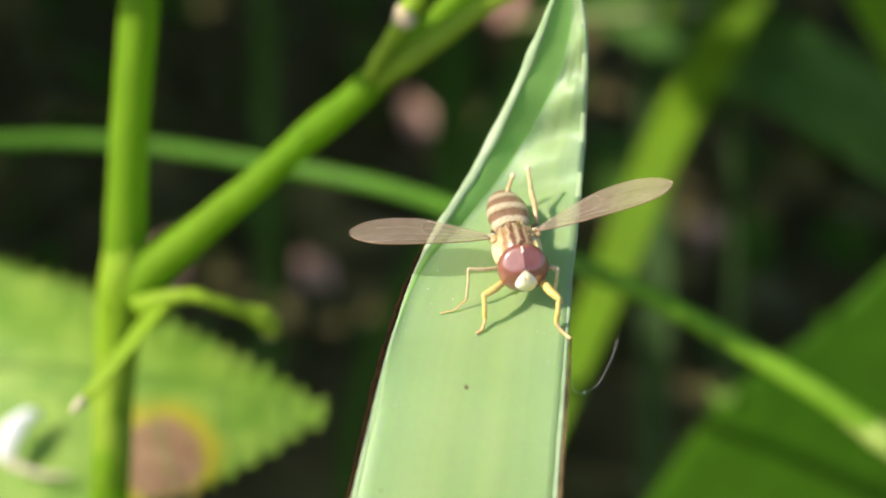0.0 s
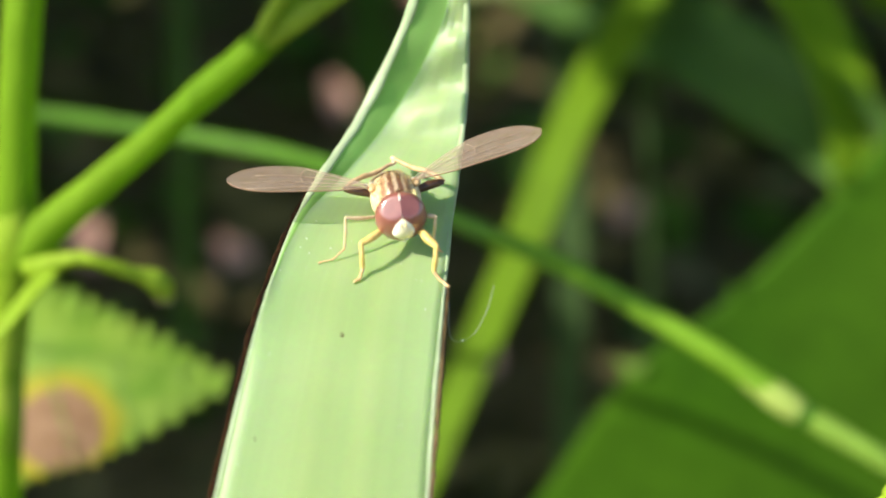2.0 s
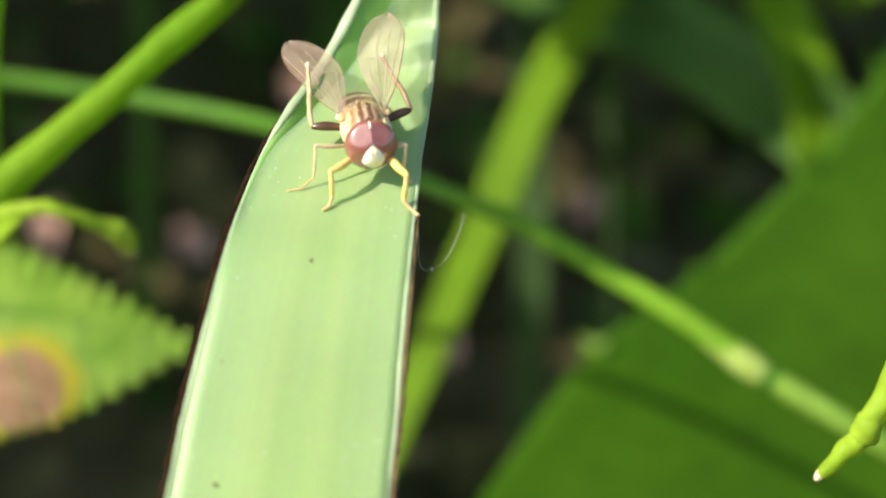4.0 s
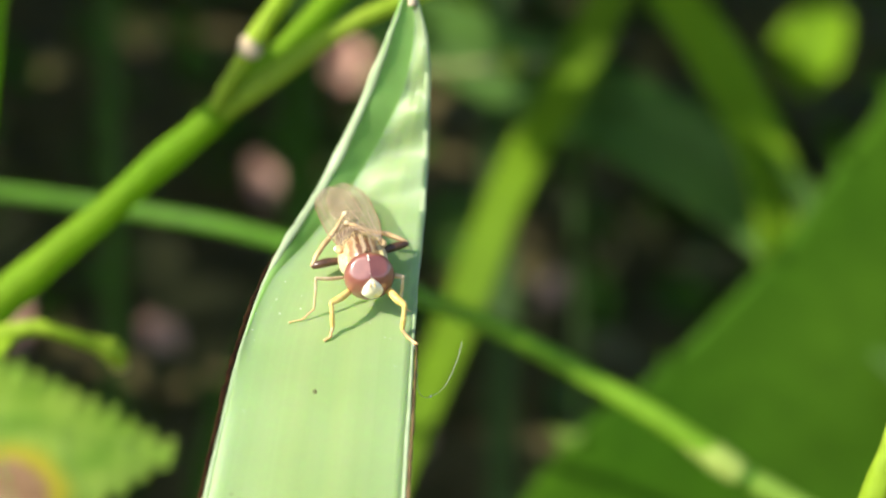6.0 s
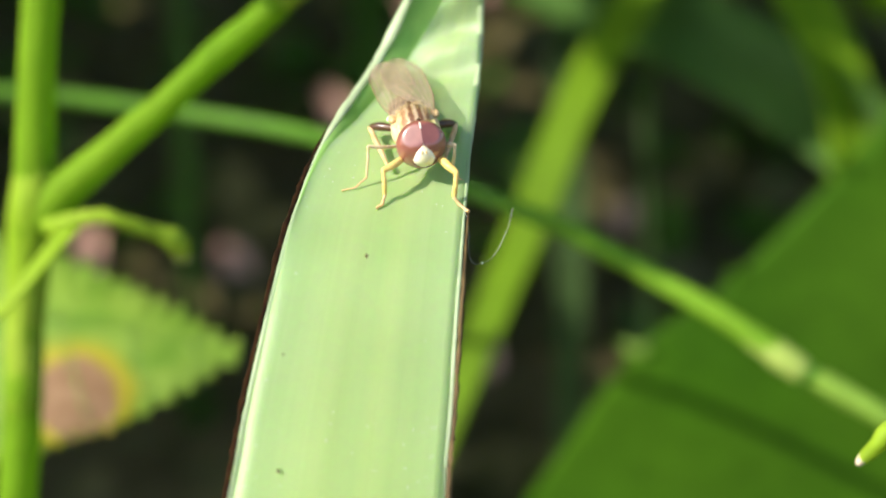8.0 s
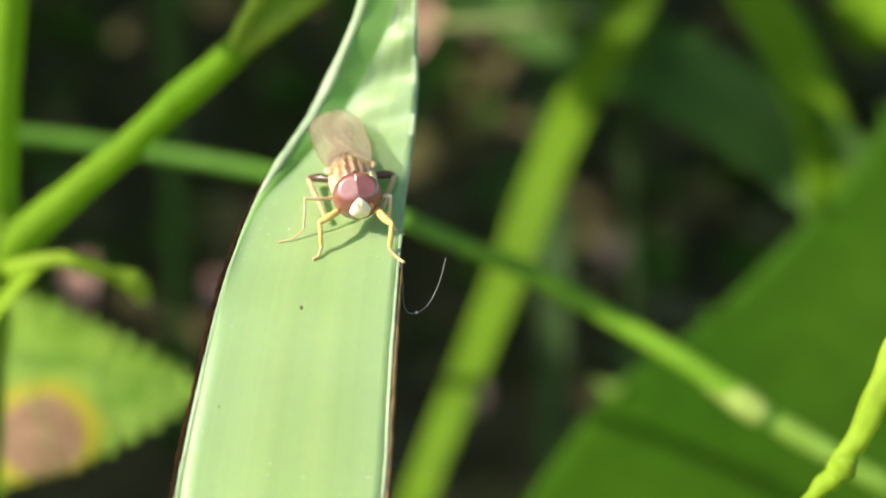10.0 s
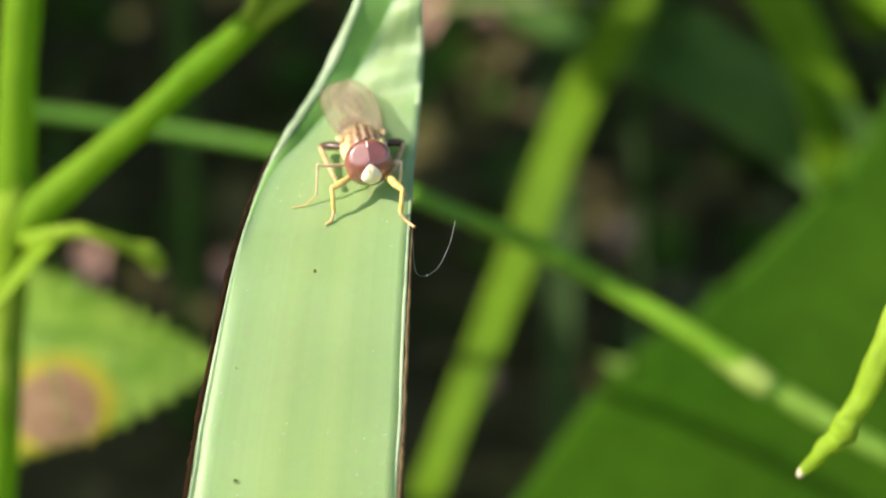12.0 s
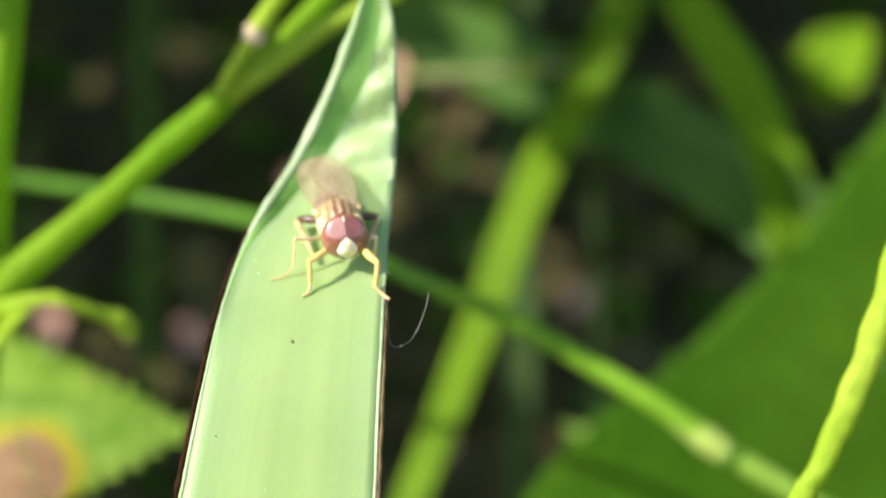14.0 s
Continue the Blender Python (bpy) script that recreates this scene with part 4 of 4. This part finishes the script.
# ---- small things on the blade ----
def on_blade(u, k):
    """A place on the blade's lower stretch: u across from the left edge, k along the rows of its edges."""
    i = int(k)
    f = k - i
    a = np.array(LEFT[i]) * (1 - f) + np.array(LEFT[i + 1]) * f
    b = np.array(RIGHT[i]) * (1 - f) + np.array(RIGHT[i + 1]) * f
    return a + (b - a) * u + np.array((0, -0.05, 0.07))


def build_specks():
    rnd = random.Random(4)
    for label, u, k, r in (("tiny dark speck of dirt on the blade", 0.475, 4.28, 0.105), ("tiny dark speck of dirt on the blade", 0.21, 2.22, 0.07), ("tiny dark speck of dirt on the blade", 0.13, 3.4, 0.055)):
        q = on_blade(u, k)
        bm = bmesh.new()
        bmesh.ops.create_icosphere(bm, subdivisions=2, radius=r * MM)
        for v in bm.verts:
            v.co = Vector((v.co.x * 0.8, v.co.y * 1.3, v.co.z * 0.7)) * (1 + 0.5 * noise.noise(v.co * 9000))
        ob = part("dirt_speck", bm, SOIL)
        ob.matrix_basis = pose(*((q + (0, -0.01, 0.01)) * MM))
        LEANING.append(tagged(ob, label, "speck", "specks on the blade"))
    bm = bmesh.new()
    for _ in range(75):
        q = on_blade(rnd.choice((rnd.random(), rnd.random() * 0.2, 0.82 + 0.12 * rnd.random())), 1.5 + 4.4 * rnd.random())
        bmesh.ops.create_icosphere(bm, subdivisions=1, radius=rnd.uniform(0.011, 0.028) * MM, matrix=Matrix.Translation(Vector(q) * MM))
    LEANING.append(part("pollen_grains", bm, WHITE))
    tagged(LEANING[-1], "scattered white pollen grains on the grass blade", "pollen", kind="stuff")


build_specks()


def build_thread():
    base = np.array((-0.1, 52.5, 66.6))
    ob = thing("silk_thread", "loose silk thread hanging from the blade's edge with a droplet", "thread", pose(*(base * MM)))
    pts = [(-0.2, 52.7, 66.5), (-0.06, 52.3, 65.9), (-0.06, 52.0, 65.2), (0.1, 51.9, 64.85), (0.42, 51.9, 64.85), (0.85, 51.8, 65.25), (1.25, 51.7, 66.2), (1.45, 51.6, 67.1)]
    LEANING.append(ob)
    part("thread", tube(shift(pts, base), [0.003, 0.003, 0.004, 0.005, 0.004, 0.003, 0.0025, 0.0015], 60, 5), SILK, ob)
    part("droplet", ball(Vector((0.4, 51.9, 64.85)) - Vector(base), (0.045, 0.04, 0.045), 10, 8), WHITE, ob, "tiny bright droplet")


build_thread()


# ---- the shaded ground behind ----
def leaflet(rnd, size, material, name, label, category, at, turn, group, stalked=False, slim=0.3):
    n = 8
    rows = []
    for k in range(n + 1):
        v = k / n
        w = size * slim * math.sin(math.pi * (0.06 + 0.9 * v)) ** 0.8
        lift = size * (0.18 * math.sin(v * 3) + 0.12 * rnd.random())
        rows.append((np.array((-w, v * size, lift + w * rnd.uniform(0.2, 0.6))), np.array((0, v * size, lift * 0.6)), np.array((w, v * size, lift + w * rnd.uniform(0.2, 0.7)))))
    if stalked:
        ob = thing(name, label, category, pose(*(np.array(at) * MM), *turn))
        blade = part("leaf_blade", sheet(rows, 16, 8, 0.15), material, ob)
        part("midrib", tube([r[1] + (0, 0, -0.12) for r in rows], [0.018 * size] * n + [0.005 * size], 16, 6), material, blade)
        part("leaf_stalk", tube([rows[0][1] + (0, 0.3, 0), rows[0][1] + (0.3, 0.02 * size, -0.35 * size), rows[0][1] + (0.6, 0.15 * size, -0.8 * size)], [0.02 * size, 0.025 * size, 0.03 * size], 12, 8), DIM, ob)
        return ob
    ob = part(name, sheet(rows, 16, 6, 0.15), material)
    ob.matrix_basis = pose(*(np.array(at) * MM), *turn)
    return tagged(ob, label, category, group)


SPOTS = [(-24, 303, 7), (-10, 376, 11), (-34, 233, 7), (6, 386, 7), (26, 256, 5), (-59, 240, 7), (4, 208, 4)]


def build_litter():
    rnd = random.Random(11)
    for x, y, size in SPOTS:
        at = (x, y - 2, GROUND + 3)
        leaflet(rnd, size * 1.35, DEAD, "dead_leaf", "curled pinkish-brown dead leaf on the shaded soil", "dead leaf", at, (rnd.uniform(45, 80), rnd.uniform(-20, 20), rnd.uniform(-40, 40)), "dead leaves on the soil")


build_litter()


def scatter(name, label, category, count, seed, place, size, material, shape=0.34):
    """Many small leaves in one mesh."""
    rnd = random.Random(seed)
    verts, faces = [], []
    for _ in range(count):
        m = place(rnd)
        s = size * rnd.uniform(0.6, 1.3) * MM
        at = len(verts)
        for v, w in ((0, 0.02), (0.25, 0.8), (0.55, 1.0), (0.85, 0.5), (1, 0.02)):
            for u in (-1, 0, 1):
                verts.append(m @ Vector((u * w * s * shape, (v - 0.5) * s, s * (0.12 * abs(u) * w + 0.2 * v * v))))
        for k in range(4):
            for j in range(2):
                a = at + 3 * k + j
                faces.append((a, a + 1, a + 4, a + 3))
    me = bpy.data.meshes.new(name)
    me.from_pydata(verts, [], faces)
    me.materials.append(material)
    for f in me.polygons:
        f.use_smooth = True
    return tagged(new(name, me), label, category, kind="stuff")


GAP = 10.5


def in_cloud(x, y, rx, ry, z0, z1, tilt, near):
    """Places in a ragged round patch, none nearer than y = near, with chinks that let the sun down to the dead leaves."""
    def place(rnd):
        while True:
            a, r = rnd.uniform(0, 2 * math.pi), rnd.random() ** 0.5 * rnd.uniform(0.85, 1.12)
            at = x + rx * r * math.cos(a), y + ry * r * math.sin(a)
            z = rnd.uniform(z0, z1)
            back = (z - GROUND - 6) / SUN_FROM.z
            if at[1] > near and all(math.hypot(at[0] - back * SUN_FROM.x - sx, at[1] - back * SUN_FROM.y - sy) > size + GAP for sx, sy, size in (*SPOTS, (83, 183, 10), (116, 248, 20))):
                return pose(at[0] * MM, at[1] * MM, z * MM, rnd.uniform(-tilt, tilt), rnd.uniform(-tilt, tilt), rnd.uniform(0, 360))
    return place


def in_box(x0, x1, y0, y1, z0, z1, tilt):
    def place(rnd):
        return pose(rnd.uniform(x0, x1) * MM, rnd.uniform(y0, y1) * MM, rnd.uniform(z0, z1) * MM, rnd.uniform(-tilt, tilt), rnd.uniform(-tilt, tilt), rnd.uniform(0, 360))
    return place


# three canopies added above the view only to block the sun
scatter("unseen_canopy", "dense unseen green leaves added overhead to shade the soil", "foliage", 2300, 21, in_cloud(-146, 412, 430, 400, 104, 165, 32, 119), 42, DIM, 0.4)
scatter("unseen_canopy", "unseen green leaves added overhead to shade the grass behind", "foliage", 9, 31, in_box(-60, -38, 111, 126, 106, 120, 25), 18, THIN, 0.42)
scatter("unseen_canopy", "unseen green leaves added overhead to shade the soil behind the weed", "foliage", 160, 32, in_box(-470, -130, 93, 132, 106, 130, 25), 40, DIM, 0.42)
scatter("leaf_litter", "dark dead leaf litter on the shaded soil", "leaf litter", 900, 22, in_box(-200, 200, 100, 520, GROUND + 1, GROUND + 7, 28), 13, LITTER, 0.3)
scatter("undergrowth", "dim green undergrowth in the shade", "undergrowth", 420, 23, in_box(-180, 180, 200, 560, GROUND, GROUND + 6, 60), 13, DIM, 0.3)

for label, pts, width, face, mat in (
        ("dim green grass blade in the shade", [(12, 150, GROUND), (11.6, 156, 0), (11.7, 160.5, 14), (11.4, 166.1, 23.6), (11, 172, 60)], [3.4, 3.4, 3.6, 3.8, 3.4], (0.1, -0.8, 0.3), GLOOM),
        ("arching green grass blade above the large leaf", [(46, 156, GROUND), (43, 150, 0), (39, 142, 20), (36.2, 137.5, 31.0), (35.2, 140.9, 37.7), (33.4, 146.5, 42.9), (30.0, 151.2, 48.6), (25.5, 157.1, 54.7), (21.6, 166.2, 62.8), (16, 176, 70)], [4.5, 5, 5.5, 6, 6, 5.6, 5.2, 4.6, 4, 3], (0.35, -0.9, -0.1), STEM),
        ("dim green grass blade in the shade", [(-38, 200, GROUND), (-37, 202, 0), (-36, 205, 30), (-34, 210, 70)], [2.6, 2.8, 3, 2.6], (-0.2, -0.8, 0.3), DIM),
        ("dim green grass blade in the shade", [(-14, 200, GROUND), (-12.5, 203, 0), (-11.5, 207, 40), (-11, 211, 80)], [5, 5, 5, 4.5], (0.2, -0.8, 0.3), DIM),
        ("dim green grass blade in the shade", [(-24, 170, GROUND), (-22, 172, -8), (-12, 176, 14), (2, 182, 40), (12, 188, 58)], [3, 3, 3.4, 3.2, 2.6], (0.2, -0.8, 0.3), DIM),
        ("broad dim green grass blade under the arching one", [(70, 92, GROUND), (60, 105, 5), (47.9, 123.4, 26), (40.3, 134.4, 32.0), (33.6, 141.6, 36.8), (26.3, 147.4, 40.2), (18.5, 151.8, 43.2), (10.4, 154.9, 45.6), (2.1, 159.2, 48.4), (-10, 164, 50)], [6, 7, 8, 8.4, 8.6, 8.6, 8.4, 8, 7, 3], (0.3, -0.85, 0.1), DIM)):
    grass(label, pts, width, face, mat)

def build_canes():
    """Thin upright canes added to carry the unseen leaves overhead."""
    rnd = random.Random(8)
    bm = bmesh.new()
    for _ in range(70):
        x, y = rnd.uniform(-380, 280), rnd.uniform(420, 780)
        lean = rnd.uniform(-25, 25), rnd.uniform(-30, 10)
        tube([(x, y, GROUND - 2), (x + lean[0] * 0.3, y + lean[1] * 0.3, 50), (x + lean[0], y + lean[1], 150)], [1.5, 1.1, 0.5], 8, 7, bm=bm)
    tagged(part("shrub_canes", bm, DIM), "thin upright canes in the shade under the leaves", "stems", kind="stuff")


build_canes()

leaflet(random.Random(5), 13, STEM, "sunlit_leaf", "small yellow-green leaf catching the sun", "leaf", (60, 225, 19.5), (62, 0, -50), "", True, 0.48)
leaflet(random.Random(7), 36, STEM, "shaded_leaf", "broad dim green leaf deep in the shade", "leaf", (7.6, 194.8, 36.3), (65, 0, 0), "", True)
# added out of view, only to throw shade on the thin stalk
leaflet(random.Random(9), 16, THIN, "overhanging_leaf", "small unseen green leaf added to shade the thin stalk", "leaf", (-62.3, 65.2, 103.5), (10, 0, -114), "", True)
# added out of view: its passing shadow dims the bright blade for a while
MOVING["shade"] = leaflet(random.Random(10), 72, THIN, "swaying_shade_leaf", "long unseen green leaf added to sway its shade over the grass behind", "leaf", (-201, 68, 107), (0, -4, -68), "", True, 0.11)
leaflet(random.Random(6), 27, BACK, "overhanging_leaf", "green leaf hanging over the weed's top", "leaf", (-66, 126, 64.5), (0, 55, -95), "", True)


def build_dry_stalk():
    base = np.array((24.0, 180.0, GROUND))
    ob = thing("dry_stalk", "faded bent stalk behind the grass", "stalk", pose(*(base * MM)))
    part("stem", tube(shift([(24, 180, GROUND), (22, 175, 10), (18.5, 160, 40), (15, 154, 46.3)], base), [1.1, 1.0, 1.0, 0.85], 40, 10, 0.2), GLOOM, ob, "dim green lower stem")
    part("dry_end", tube(shift([(15, 154, 46.3), (12.2, 152, 46.9), (6.2, 151, 46.5), (1.2, 150, 46.6), (-3, 149.5, 46.4)], base), [0.6, 0.6, 0.55, 0.5, 0.3], 40, 10, 0.2), FADED, ob, "bent faded end")
    part("joint", tube(shift([(11.6, 151.8, 46.9), (10.2, 151.5, 46.8)], base), [1.1, 1.0], 6, 10, 0.2), PALE, ob, "yellow-green joint")


build_dry_stalk()


def sway():
    """The unseen leaf added to cast shade swings over in a breeze and back."""
    rows = [(0.0, -95), (4.0, -95), (4.8, -30), (5.0, -6), (5.3, 0), (5.7, -10), (6.4, -95), (14.0, -95)]
    walk(MOVING["shade"], [(t, pose((-106 + dx) * MM, (87 + 0.2 * dx) * MM, (112 + 0.05 * dx) * MM, 0, 10 + 0.15 * dx, -49 + 0.2 * dx)) for t, dx in rows])


def lean():
    """The blade, with what sticks to it, leans over a little between two gusts."""
    pivot = Matrix.Translation(Vector((-3.0, 50.0, 65.5)) * MM)
    for ob in LEANING:
        m = ob.matrix_basis.copy()
        share = 0.5 if ob.name == "hoverfly" else 1.0
        walk(ob, [(t, pivot @ Matrix.Rotation(radians(a * share), 4, (0, -0.29, 0.957)) @ pivot.inverted() @ m) for t, a in ((0.0, 0.0), (8.7, 0.0), (9.2, 0.3), (10.4, 2.5), (10.8, 2.8), (14.0, 2.8))])


def bow():
    """The bright blade behind swings its lower stretch a little in the same gust."""
    ob = MOVING["behind"]
    pivot = Matrix.Translation(Vector((17.0, 149.0, 47.4)) * MM)
    walk(ob, [(t, pivot @ Matrix.Rotation(radians(a), 4, (0, 0.9, -0.42)) @ pivot.inverted() @ ob.matrix_basis.copy()) for t, a in ((0.0, 0.0), (8.7, 0.0), (9.2, -0.2), (10.4, -1.9), (10.8, -2.1), (14.0, -2.1))])


def motions():
    fly_motions()
    lean()
    sway()
    bow()


motions()
